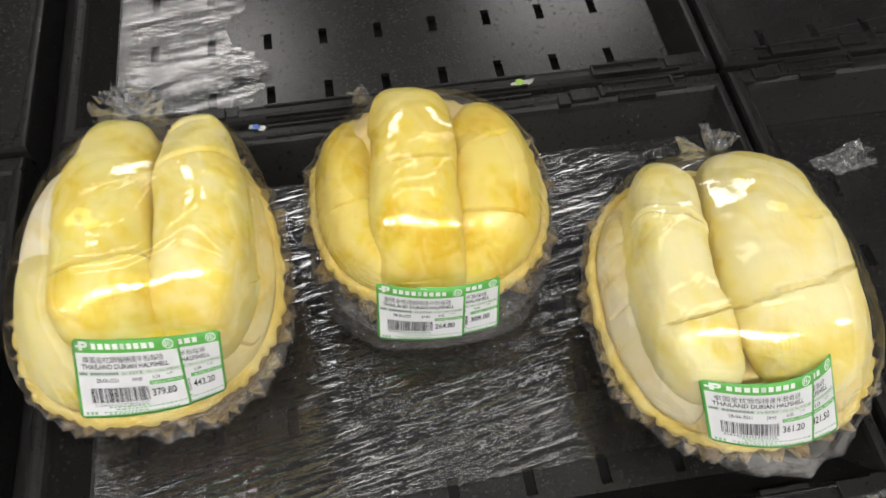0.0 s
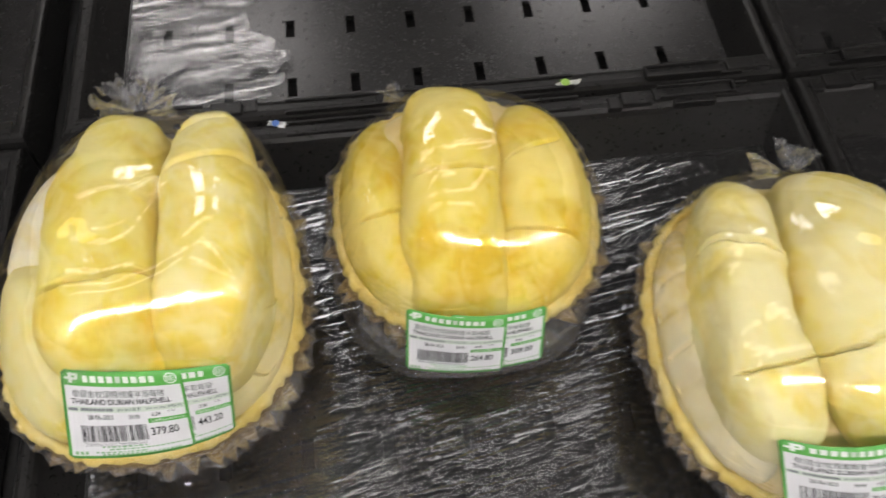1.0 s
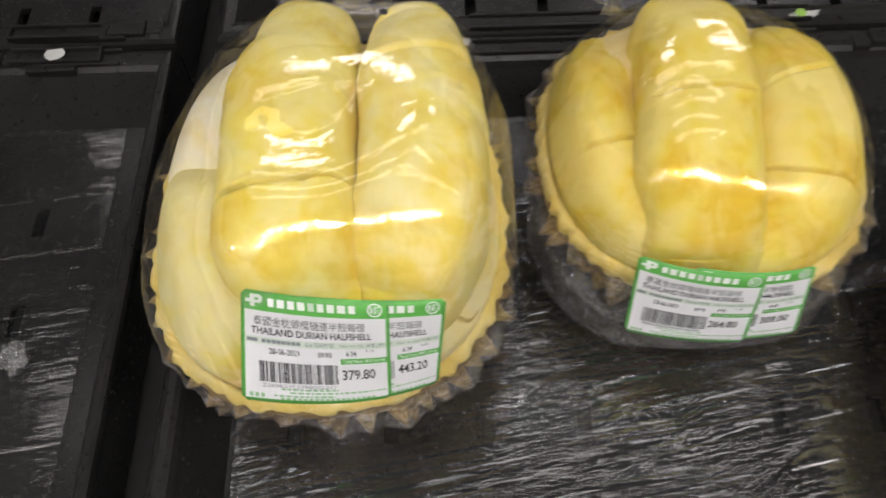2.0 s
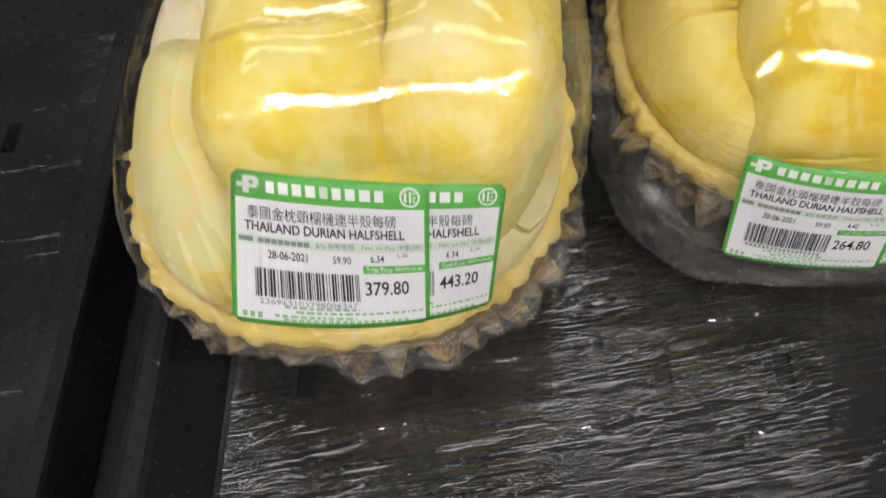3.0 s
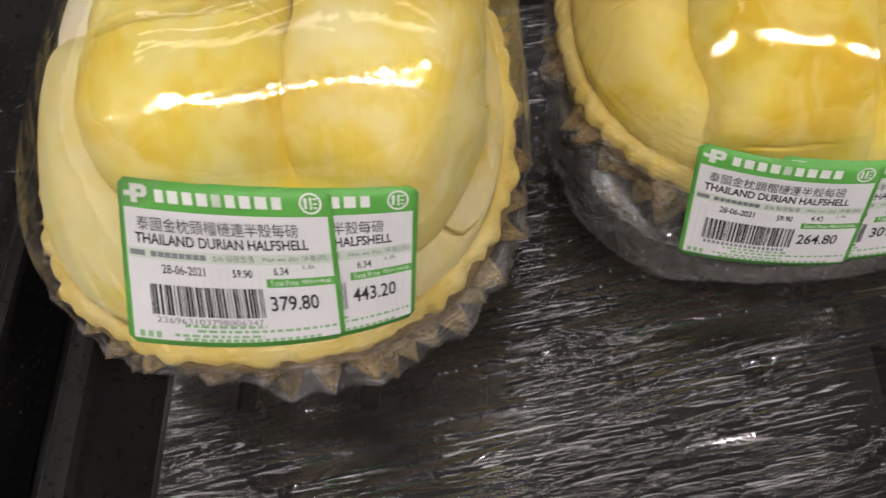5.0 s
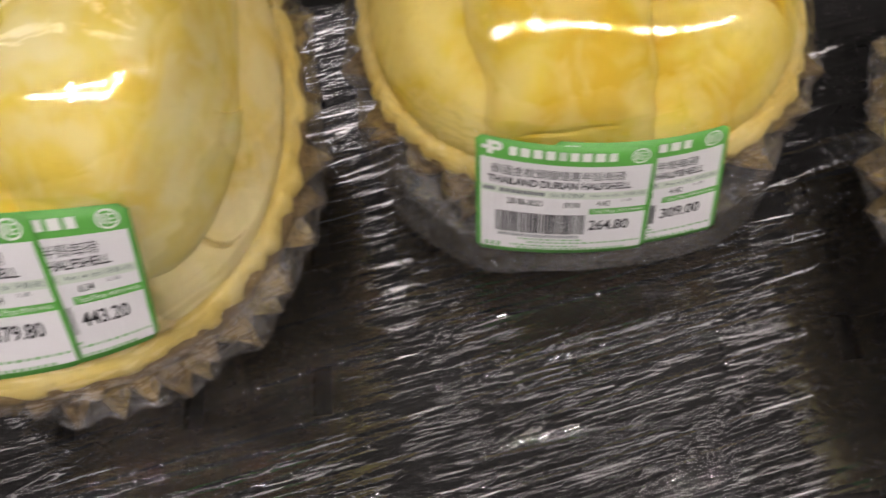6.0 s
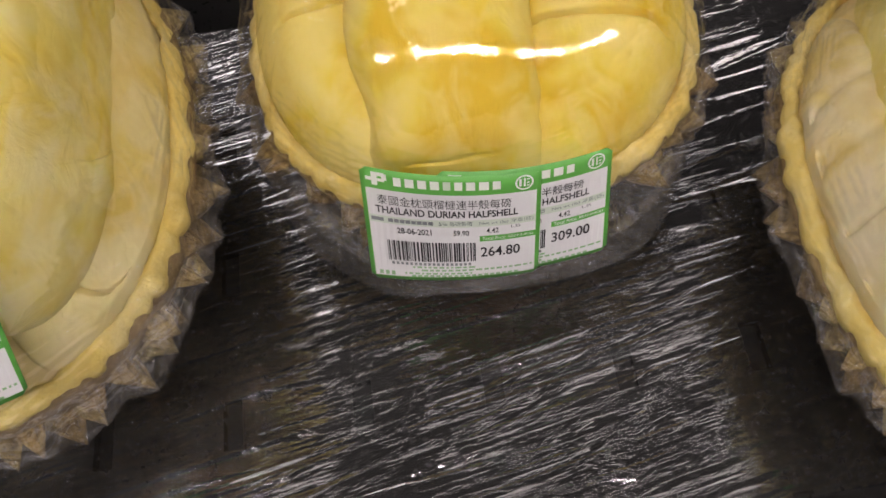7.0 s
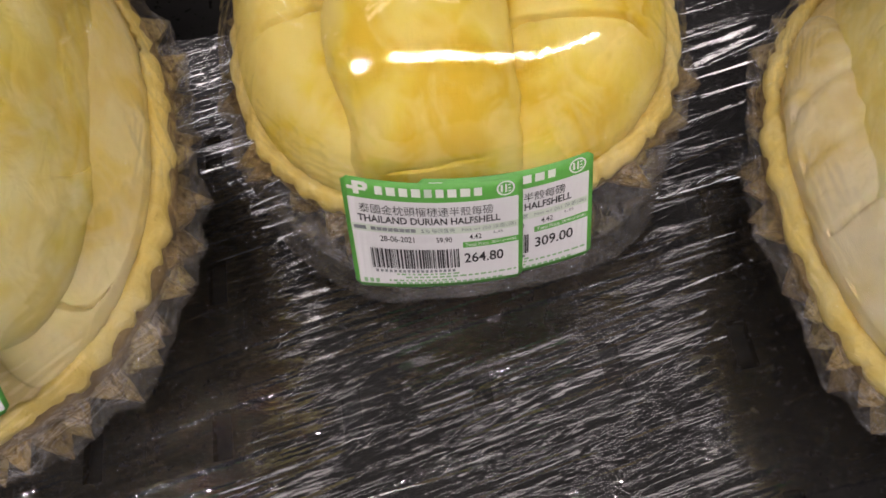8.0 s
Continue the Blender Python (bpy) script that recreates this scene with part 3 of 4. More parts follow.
def film_wrap(ob, cx, cy, hr, solids, tips, seed, pool):
    from mathutils.bvhtree import BVHTree
    verts, faces = [], []
    for vs, fs in solids:
        k = len(verts)
        verts += vs
        faces += [[i + k for i in f] for f in fs]
    tree = BVHTree.FromPolygons(verts, faces)
    c = V((cx, cy, Z0 + hr * 0.75))
    nt_, np_ = 400, 140
    lo = radians(-52)
    R = np.zeros((np_, nt_))
    for i in range(np_):
        el = lo + (math.pi / 2 - lo) * i / (np_ - 1)
        for j in range(nt_):
            az = 2 * math.pi * j / nt_
            d = V((math.cos(az) * math.cos(el), math.sin(az) * math.cos(el), math.sin(el)))
            hit = tree.ray_cast(c + d * 0.5, -d)
            R[i, j] = 0.5 - hit[3] if hit[0] is not None else 0.05
    D = R.copy()

    # bridge the creases: closing with a wide window
    def sweep(A, fn, n):
        for _ in range(n):
            A = fn(fn(A, np.roll(A, 1, 1)), np.roll(A, -1, 1))
            up, dn = np.vstack([A[:1], A[:-1]]), np.vstack([A[1:], A[-1:]])
            A = fn(fn(A, up), dn)
        return A

    def blur(A, n):
        for _ in range(n):
            A = (A * 2 + np.roll(A, 1, 1) + np.roll(A, -1, 1)) / 4
            up, dn = np.vstack([A[:1], A[:-1]]), np.vstack([A[1:], A[-1:]])
            A = (A * 2 + up + dn) / 4
        return A

    # tents of film over the spike tips, and the loose pool at the front
    T = np.zeros_like(D)
    for p, reach in [(t, 11) for t in tips] + [(V((x, y, Z0 + z)), 15) for x, y, z in (spline(pool, 6 * len(pool)) if len(pool) > 3 else pool)]:
        v = p - c
        r = v.length
        el, az = math.asin(v.z / r), math.atan2(v.y, v.x) % (2 * math.pi)
        if el < lo:
            continue
        i0, j0 = (el - lo) / (math.pi / 2 - lo) * (np_ - 1), az / (2 * math.pi) * nt_
        for i in range(int(i0) - reach, int(i0) + reach + 2):
            for j in range(int(j0) - reach, int(j0) + reach + 2):
                if 0 <= i < np_:
                    q = math.hypot(i - i0, j - j0) / reach
                    if q < 1:
                        T[i, j % nt_] = max(T[i, j % nt_], r * (1 - 0.10 * q ** 0.8))
    # pull the film taut over what it touches
    D = sweep(sweep(D, np.maximum, 26), np.minimum, 20)
    els = [lo + (math.pi / 2 - lo) * i / (np_ - 1) for i in range(np_)]
    for _ in range(150):
        D = np.maximum(blur(D, 1), R + 0.0004)
    D = np.maximum(D, T)
    D = np.maximum(blur(D, 1), R + 0.0004) + 0.0008
    for i in range(np_):
        for _ in range(int(min(160, 0.25 / max(0.02, math.cos(els[i])) ** 2))):
            D[i] = (D[i] * 2 + np.roll(D[i], 1) + np.roll(D[i], -1)) / 4
    cap = max(R[i].max() * math.sin(els[i]) for i in range(np_) if els[i] > radians(76)) + 0.0008
    for i in range(np_):
        w = min(1.0, max(0.0, (els[i] - radians(62)) / radians(18)))
        w = w * w * (3 - 2 * w)
        rho = cap / math.tan(els[i])
        dome_r = math.hypot(rho, cap - rho * rho / 0.30)
        D[i] = D[i] * (1 - w) + dome_r * w
    # the pole is a single point
    D[-1, :] = D[-1].mean()
    # a finer mesh, with folds pulled along the rim where the film leaves the flesh
    fine_p, fine_t = 300, 520
    D = resample(np.vstack([D, D[-1:]]), np.linspace(0, np_ - 1, fine_p), False)
    D = resample(D.T, np.arange(fine_t) * nt_ / fine_t, True).T
    rows = []
    for i in range(fine_p):
        el = lo + (math.pi / 2 - lo) * i / (fine_p - 1)
        band = max(0.0, 1 - abs(el - radians(10)) / radians(28))
        rim = math.exp(-((el - radians(13)) / radians(13)) ** 2)
        low = 1 if el < radians(8) else 0.25
        row = []
        for j in range(fine_t):
            az = 2 * math.pi * j / fine_t
            ca, sa = math.cos(az), math.sin(az)
            d = V((ca * math.cos(el), sa * math.cos(el), math.sin(el)))
            p = c + d * D[i, j]
            out = 0.0008 * low * n3(p, 60, seed)
            if band > 0:
                fold = max(0.0, 1 - 3.2 * abs(noise.noise(V((ca * 7 + el * 2.5, sa * 7 - el * 1.5, seed)))))
                out += 0.0016 * band * fold * fold
            if rim > 0.02:
                patch = min(1.0, max(0.0, 0.45 + 1.6 * noise.noise(V((ca * 2.1, sa * 2.1, seed + 9)))))
                pull = max(0.0, 1 - 2.6 * abs(noise.noise(V((ca * 3.5, sa * 3.5, el * 34 + seed)))))
                out += 0.0010 * rim * patch * pull
            p += d * out
            p.z = max(p.z, Z0 + 0.004)
            row.append(p)
        rows.append(row)
    bm = grid_mesh(rows, close_u=True)
    skirt = int((radians(10) - lo) / (math.pi / 2 - lo) * fine_p)
    fold_top = int((radians(24) - lo) / (math.pi / 2 - lo) * fine_p)
    for n_f, f in enumerate(bm.faces):
        if n_f // fine_t < skirt:
            f.material_index = 1
        elif n_f // fine_t < fold_top:
            f.material_index = 2
    part("wrap", bm, [WRAP, WRAP_SKIRT, WRAP_RIM], ob, "clear cling film stretched tight over the fruit")


def film_tuft(ob, x, y, h, length, spread, heading, lean, seed):
    """A gathered end of film: a ruffled sheet that fans out from a pinch."""
    rng = random.Random(seed)
    out = V((math.cos(radians(heading)) * math.cos(radians(lean)), math.sin(radians(heading)) * math.cos(radians(lean)), math.sin(radians(lean))))
    side = out.cross(V((0, 0, 1))).normalized()
    up = side.cross(out)
    ph = rng.uniform(0, 6)
    rows = []
    for i in range(40):
        v = i / 39
        row = []
        for j in range(90):
            u = 2 * j / 89 - 1
            reach = length * (0.75 + 0.5 * noise.noise(V((u * 2.4, seed, 1)))) * v
            ruffle = math.sin(9 * u + ph + 1.5 * noise.noise(V((u * 2, v, seed)))) * 0.20 + 0.35 * noise.noise(V((u * 5, v * 2.5, seed + 3)))
            across = spread * (u + 0.12 * noise.noise(V((u * 4, v * 3, seed + 6)))) * (0.25 + 0.75 * v ** 0.7)
            curl = 0.25 * length * noise.noise(V((u * 3, v * 3, seed + 8))) * v
            p = V((x, y, Z0 + h)) + out * (reach + curl * 0.5) + side * across + up * (length * (0.25 + 0.75 * v) * ruffle)
            row.append(p)
        rows.append(row)
    part("film_tuft", grid_mesh(rows), WRAP_LOOSE, ob, "gathered end of clear film")


# ---- price labels ----
LW, LH = 0.062, 0.048


def text_mesh(body, width, height, bold=0.0):
    """Text as flat triangles, scaled to a width and cap height, with its lower left corner at 0, 0."""
    cu = bpy.data.curves.new("text", "FONT")
    cu.body = body
    cu.offset = bold
    cu.resolution_u = 3
    tmp = bpy.data.objects.new("text", cu)
    scene.collection.objects.link(tmp)
    deps = bpy.context.evaluated_depsgraph_get()
    me = bpy.data.meshes.new_from_object(tmp.evaluated_get(deps))
    bm = bmesh.new()
    bm.from_mesh(me)
    bpy.data.objects.remove(tmp)
    bpy.data.curves.remove(cu)
    bpy.data.meshes.remove(me)
    if bm.verts:
        xs, ys = [v.co.x for v in bm.verts], [v.co.y for v in bm.verts]
        sx, sy = width / max(1e-6, max(xs) - min(xs)), height / max(1e-6, max(ys) - min(ys))
        x0, y0 = min(xs), min(ys)
        for v in bm.verts:
            v.co = ((v.co.x - x0) * sx, (v.co.y - y0) * sy, 0)
    return bm


def quads(rects, nx=28):
    """Flat rectangles (x0, x1, y0, y1) cut along x so that they can bend."""
    bm = bmesh.new()
    for x0, x1, y0, y1 in rects:
        k = max(1, int(nx * (x1 - x0) / LW))
        lo = [bm.verts.new((x0 + (x1 - x0) * i / k, y0, 0)) for i in range(k + 1)]
        hi = [bm.verts.new((x0 + (x1 - x0) * i / k, y1, 0)) for i in range(k + 1)]
        for i in range(k):
            bm.faces.new((lo[i], lo[i + 1], hi[i + 1], hi[i]))
    return bm


def ring(cx, cy, r0, r1, n=20):
    bm = bmesh.new()
    a = [bm.verts.new((cx + r0 * math.cos(2 * math.pi * i / n), cy + r0 * math.sin(2 * math.pi * i / n), 0)) for i in range(n)]
    b = [bm.verts.new((cx + r1 * math.cos(2 * math.pi * i / n), cy + r1 * math.sin(2 * math.pi * i / n), 0)) for i in range(n)]
    for i in range(n):
        j = (i + 1) % n
        bm.faces.new((a[i], b[i], b[j], a[j]))
    return bm


def price_label(parent, surface, s0, lift, dy, weight, price, seed, digits=""):
    """A printed paper label bent over the film. surface(s, t): metres along and up the label strip, gives place and normal."""
    rng = random.Random(seed)

    def bend(bm, z):
        for v in bm.verts:
            p, n = surface(s0 + v.co.x, v.co.y + dy)
            v.co = p + n * (lift + z)
        return bm

    def rounded(x0, x1, y0, y1, z0, z1):
        rows = []
        for i in range(29):
            u = x0 + (x1 - x0) * i / 28
            e = min(u - x0, x1 - u)
            c = 0.002 - math.sqrt(max(0, 0.002 ** 2 - (0.002 - min(e, 0.002)) ** 2))
            rows.append([V((u, y0 + c + (y1 - y0 - 2 * c) * j / 10, 0)) for j in range(11)])
        bm = grid_mesh(rows)
        for f in bm.faces:
            f.normal_flip()
        res = bmesh.ops.extrude_face_region(bm, geom=list(bm.faces))
        top = {g for g in res["geom"] if isinstance(g, bmesh.types.BMVert)}
        for v in bm.verts:
            p, n = surface(s0 + v.co.x, v.co.y + dy)
            v.co = p + n * (lift + (z1 if v in top else z0))
        bmesh.ops.recalc_face_normals(bm, faces=bm.faces)
        return bm

    lab = part("price_label", rounded(0, LW, 0, LH, 0, 0.00015), GREEN, parent, "white price label with green border and header")
    ink = lambda name, bm, m, z: part(name, bend(bm, z), m, lab, smooth=False)
    W, H = LW, LH
    part("white_panel", bend(quads([(0.0016, W - 0.0016, 0.0016, H * 0.83)], 28), 0.0003), PAPER, lab, smooth=False)
    # header: mark and name as plain white shapes
    blocks = []
    x = 0.0115
    for w in (3.2, 3.8, 3.6, 3.8, 3.2, 3.4, 3.8, 4.2, 3.4):
        blocks.append((x, x + w * 0.00080, H * 0.875, H * 0.948))
        x += w * 0.00080 + 0.00130
    for i, blk in enumerate(blocks):
        ink("name_block", quads([blk]), PALE_GREEN if i == 4 else WHITE_INK, 0.0003)
    ink("header_mark", quads([(0.004, 0.006, H * 0.86, H * 0.97), (0.002, 0.004, H * 0.895, H * 0.925), (0.006, 0.0085, H * 0.94, H * 0.97), (0.0075, 0.0092, H * 0.91, H * 0.96), (0.006, 0.0085, H * 0.895, H * 0.92)]), WHITE_INK, 0.0003)
    ink("header_ring", ring(W - 0.0060, H * 0.912, 0.0026, 0.0032), WHITE_INK, 0.0003)
    ink("header_seal", quads([(W - 0.0078, W - 0.0070, H * 0.88, H * 0.945), (W - 0.0062, W - 0.0056, H * 0.875, H * 0.95), (W - 0.0052, W - 0.0042, H * 0.935, H * 0.945), (W - 0.0052, W - 0.0042, H * 0.905, H * 0.915), (W - 0.0052, W - 0.0042, H * 0.88, H * 0.89)]), WHITE_INK, 0.0003)

    def line(name, body, x0, x1, y0, y1, m=INK, bold=0.01):
        bm = text_mesh(body, (x1 - x0) * W, (y1 - y0) * H, bold)
        bmesh.ops.translate(bm, vec=(x0 * W, y0 * H, 0), verts=bm.verts)
        ink(name, bm, m, 0.0005)

    line("product_name_chinese", "泰國金枕頭榴槤連半殼每磅", 0.085, 0.83, 0.705, 0.79, INK, 0.0)
    line("product_name", "THAILAND DURIAN HALFSHELL", 0.07, 0.87, 0.625, 0.69, INK, 0.02)
    ink("band", quads([(0.0016, W - 0.0016, H * 0.535, H * 0.60)], 20), PALE_GREEN, 0.0004)
    ink("band_print", quads([(x * W, (x + w) * W, H * 0.552, H * 0.585) for x, w in ((0.04, 0.07), (0.135, 0.028), (0.168, 0.028), (0.20, 0.028), (0.232, 0.028), (0.264, 0.028), (0.296, 0.028), (0.328, 0.028), (0.36, 0.028))]), GREY_INK, 0.0005)
    line("price_heading", "$/lb 每磅售價", 0.42, 0.61, 0.548, 0.592, GREY_INK, 0.0)
    line("weight_heading", "Net wt (lb) 淨重(磅)", 0.65, 0.96, 0.548, 0.592, GREY_INK, 0.0)
    line("unit", "LB", 0.83, 0.885, 0.505, 0.53, GREY_INK, 0.0)
    line("date", "28-06-2021", 0.18, 0.375, 0.455, 0.51)
    line("unit_price", "59.90", 0.50, 0.59, 0.455, 0.505)
    line("weight", weight, 0.69, 0.76, 0.47, 0.52)
    ink("total_bar", quads([(0.65 * W, 0.975 * W, 0.39 * H, 0.445 * H)], 20), GREEN, 0.0004)
    line("total_heading", "Total Price", 0.665, 0.80, 0.402, 0.437, WHITE_INK, 0.0)
    line("total_currency", "總計(HK$)", 0.815, 0.96, 0.402, 0.437, WHITE_INK, 0.0)
    line("total_price", price, 0.655, 0.885, 0.235, 0.335, INK, 0.015)
    bars = []
    x = 0.115
    while x < 0.625:
        w = rng.choice((0.004, 0.004, 0.008, 0.011))
        bars.append((x * W, (x + w) * W, 0.195 * H, 0.385 * H))
        x += w + rng.choice((0.004, 0.004, 0.007, 0.010))
    for q in bars:
        ink("bar", quads([q]), INK, 0.0005)
    if digits:
        line("barcode_number", digits, 0.13, 0.61, 0.145, 0.183, GREY_INK, 0.0)
    else:
        ink("barcode_number", quads([((0.13 + 0.0265 * i) * W, (0.13 + 0.0265 * i + 0.016) * W, 0.155 * H, 0.182 * H) for i in range(18)]), GREY_INK, 0.0005)
    small = []
    for r, (y, xa, xb) in enumerate(((0.125, 0.25, 0.62), (0.095, 0.30, 0.96), (0.062, 0.20, 0.60))):
        x = xa
        while x < xb:
            w = rng.uniform(0.012, 0.04)
            small.append((x * W, min(xb, x + w) * W, y * H, (y + 0.018) * H))
            x += w + 0.012
    ink("small_print", quads(small), PRINT_GREEN, 0.0004)
    small = [(x * W, (x + 0.022) * W, 0.045 * H, 0.085 * H) for x in (0.05, 0.085, 0.12)]
    ink("maker_print", quads(small + [((0.24 + 0.036 * i) * W, (0.24 + 0.036 * i + 0.025) * W, 0.036 * H, 0.056 * H) for i in range(18)]), PRINT_GREEN, 0.0004)


def label_strip(e0, e1, e2, s1, total):
    """A bent strip through three upright edges (top, bottom), at 0, s1 and total metres along it."""
    E = [(V(t), V(b)) for t, b in (e0, e1, e2)]

    def at(s, t):
        l0 = (s - s1) * (s - total) / (s1 * total)
        l1 = s * (s - total) / (s1 * (s1 - total))
        l2 = s * (s - s1) / (total * (total - s1))
        top = E[0][0] * l0 + E[1][0] * l1 + E[2][0] * l2
        bot = E[0][1] * l0 + E[1][1] * l1 + E[2][1] * l2
        u = t / LH
        return bot.lerp(top, u), u

    def surface(s, t):
        p, u = at(s, t)
        ds = at(s + 0.001, t)[0] - at(s - 0.001, t)[0]
        dt = at(s, t + 0.001)[0] - at(s, t - 0.001)[0]
        n = ds.cross(dt).normalized()
        return p + V((0, 0, Z0)), n

    return surface


def scrap(name, x, y, z, sx, sy, turn, seed, amp, material, label, category, cut=0.25, print_mat=None, clip=1.0):
    """A small torn piece of thin sheet with an uneven outline, slightly curled."""
    ob = base(name, x, y, z, label, category)
    bm = bmesh.new()
    n = 26
    c, s = math.cos(radians(turn)), math.sin(radians(turn))
    vs = {}
    for i in range(n + 1):
        for j in range(n + 1):
            u, v = 2 * i / n - 1, 2 * j / n - 1
            r = math.hypot(u, v)
            if v > clip or r > 1 - cut * noise.noise(V((math.atan2(v, u) * 1.3, seed, 2))) - 0.02:
                continue
            px, py = u * sx / 2, v * sy / 2
            h = amp * (abs(noise.noise(V((u * 2.2, v * 2.2, seed)))) + 0.4 * abs(noise.noise(V((u * 6, v * 6, seed)))))
            vs[i, j] = bm.verts.new((x + px * c - py * s, y + px * s + py * c, z + 0.0004 + h))
    for i in range(n):
        for j in range(n):
            q = [(i, j), (i + 1, j), (i + 1, j + 1), (i, j + 1)]
            if all(k in vs for k in q):
                bm.faces.new([vs[k] for k in q])
    bmesh.ops.solidify(bm, geom=list(bm.faces), thickness=0.0002)
    sheet = part("sheet", bm, material, ob)
    if print_mat:
        bm = bmesh.new()
        bmesh.ops.create_circle(bm, cap_ends=True, segments=20, radius=sy * 0.36, matrix=Matrix.Translation((x - sx * 0.12, y - sy * 0.1, z + amp * 1.2 + 0.0012)))
        part("print", bm, print_mat, sheet, "faded colour print")
    return ob



def speck(ob, x, y, r):
    """A dark fleck resting on the film at x, y."""
    deps = bpy.context.evaluated_depsgraph_get()
    hit, place, normal, *_ = scene.ray_cast(deps, V((x, y, Z0 + 0.5)), V((0, 0, -1)))
    bm = bmesh.new()
    bmesh.ops.create_icosphere(bm, subdivisions=2, radius=r)
    for v in bm.verts:
        v.co *= 1 + 0.3 * n3(v.co, 900, x)
        v.co.z *= 0.4
    bmesh.ops.translate(bm, vec=place + V((0, 0, 0.0006)), verts=bm.verts)
    part("speck", bm, INK, ob, "tiny dark fleck")


# ---- the place ----
room()
for x, y in ((0.05, -0.80), (-3.05, -0.80), (2.95, -0.80)):
    ceiling_light(x, y, 3.116, 2.4, 0.018, LAMP, 0.006)
for x, y in ((-0.66, 3.0), (1.13, 3.3)):
    ceiling_light(x, y, 3.116, 0.75, 0.5, PANEL)
# slim rows added out of view, so the floor film's creases catch streaks
for y in (0.35, 1.05, 2.15):
    for x in (-0.95, 0.45):
        ceiling_light(x, y, 3.116, 1.2, 0.12, GLINT_LAMP)
display_table()
first = crate()
PX, PXL, PY = 0.612, -0.635, 0.410
here = Matrix.Translation(first.location)
for dx, dy in ((0, PY), (PX, 0), (PX, PY), (PXL, 0), (PXL, PY)):
    copy_thing(first, Matrix.Translation((dx, dy, 0)) @ here)

fx0, fx1, fy0, fy1 = FLOOR
film_sheet(fx0 + 0.004, fx1 - 0.002, 0.176, fy1 - 0.002, 1, 560, "creased clear cling film stretched over the crate floor", skew=0.02, calm_from=0.135)
film_sheet(fx0 + 0.003, -0.095, fy0 + PY + 0.004, fy1 + PY - 0.004, 5, 70, "clear cling film with whitish creases over part of a crate floor", step=0.0016, wavy=0.28, material=SHEET_THIN, ragged=0.06)
film_sheet(fx0 + PX + 0.003, fx1 + PX - 0.004, fy0 + 0.05, fy1 - 0.004, 9, 300, "loosely creased clear cling film on a crate floor", step=0.0018, wavy=0.35, material=SHEET_FLAT)
film_sheet(fx0 + PX + 0.003, fx1 + PX - 0.004, fy0 + PY + 0.004, fy1 + PY - 0.03, 13, 160, "clear cling film on a crate floor", step=0.0022, wavy=0.25, material=SHEET_FLAT)
film_sheet(fx0 + PXL + 0.003, fx1 + PXL - 0.006, fy0 + 0.01, fy1 - 0.002, 17, 70, "smooth clear cling film on a crate floor", step=0.0022, wavy=0.2, material=SHEET_FLAT)

# the large yellow half beside the crate's edge
A = durian(-0.161, 0.342, 0.095, 0.120, 0.08, 0.093, [
    ([(-0.164, 0.452, 0.110, 0.022, 0.030), (-0.168, 0.425, 0.158, 0.029, 0.034), (-0.171, 0.370, 0.180, 0.033, 0.036), (-0.171, 0.310, 0.189, 0.033, 0.038), (-0.162, 0.268, 0.180, 0.0345, 0.036), (-0.1555, 0.246, 0.149, 0.0325, 0.032), (-0.153, 0.236, 0.115, 0.024, 0.028)],
     [(0.655, -0.008, -0.95, 0.95, 0.0022, 0.010)]),
    ([(-0.117, 0.452, 0.105, 0.020, 0.030), (-0.113, 0.425, 0.156, 0.027, 0.034), (-0.110, 0.370, 0.179, 0.031, 0.036), (-0.107, 0.310, 0.188, 0.033, 0.038), (-0.1105, 0.268, 0.178, 0.0355, 0.037), (-0.117, 0.246, 0.147, 0.0345, 0.033), (-0.120, 0.236, 0.112, 0.027, 0.028)],
     [(0.39, 0.01, -0.9, 0.7, 0.006, 0.0015), (0.24, 0.01, -0.8, 0.8, 0.005, 0.0012)], None, FLESH_A2),
    ([(-0.205, 0.450, 0.095, 0.018, 0.025), (-0.216, 0.415, 0.128, 0.025, 0.030), (-0.222, 0.370, 0.142, 0.028, 0.034), (-0.220, 0.328, 0.136, 0.026, 0.032)], [], FLESH_W),
    ([(-0.220, 0.352, 0.122, 0.022, 0.026), (-0.223, 0.318, 0.146, 0.029, 0.036), (-0.221, 0.280, 0.138, 0.030, 0.036), (-0.211, 0.246, 0.118, 0.032, 0.032), (-0.196, 0.226, 0.096, 0.026, 0.024)], [], FLESH_A2),
    ([(-0.078, 0.430, 0.100, 0.018, 0.026), (-0.076, 0.375, 0.130, 0.030, 0.036), (-0.077, 0.315, 0.138, 0.035, 0.040), (-0.084, 0.266, 0.130, 0.038, 0.038), (-0.098, 0.236, 0.112, 0.036, 0.032), (-0.112, 0.222, 0.092, 0.028, 0.026)],
     [(0.765, 0.0, -0.6, 0.95, 0.0020, 0.005)], FLESH_D),
], FLESH_A, 21, "large yellow durian half in its thorny shell, wrapped in clear film", pool=[(-0.195, 0.226, 0.075), (-0.155, 0.219, 0.072), (-0.115, 0.224, 0.075)])
film_tuft(A, -0.160, 0.446, 0.140, 0.028, 0.018, 95, 50, 2)
film_tuft(A, -0.166, 0.447, 0.140, 0.030, 0.016, 168, 15, 6)
film_tuft(A, -0.158, 0.447, 0.138, 0.022, 0.012, 15, 8, 9)
speck(A, -0.126, 0.397, 0.0022)

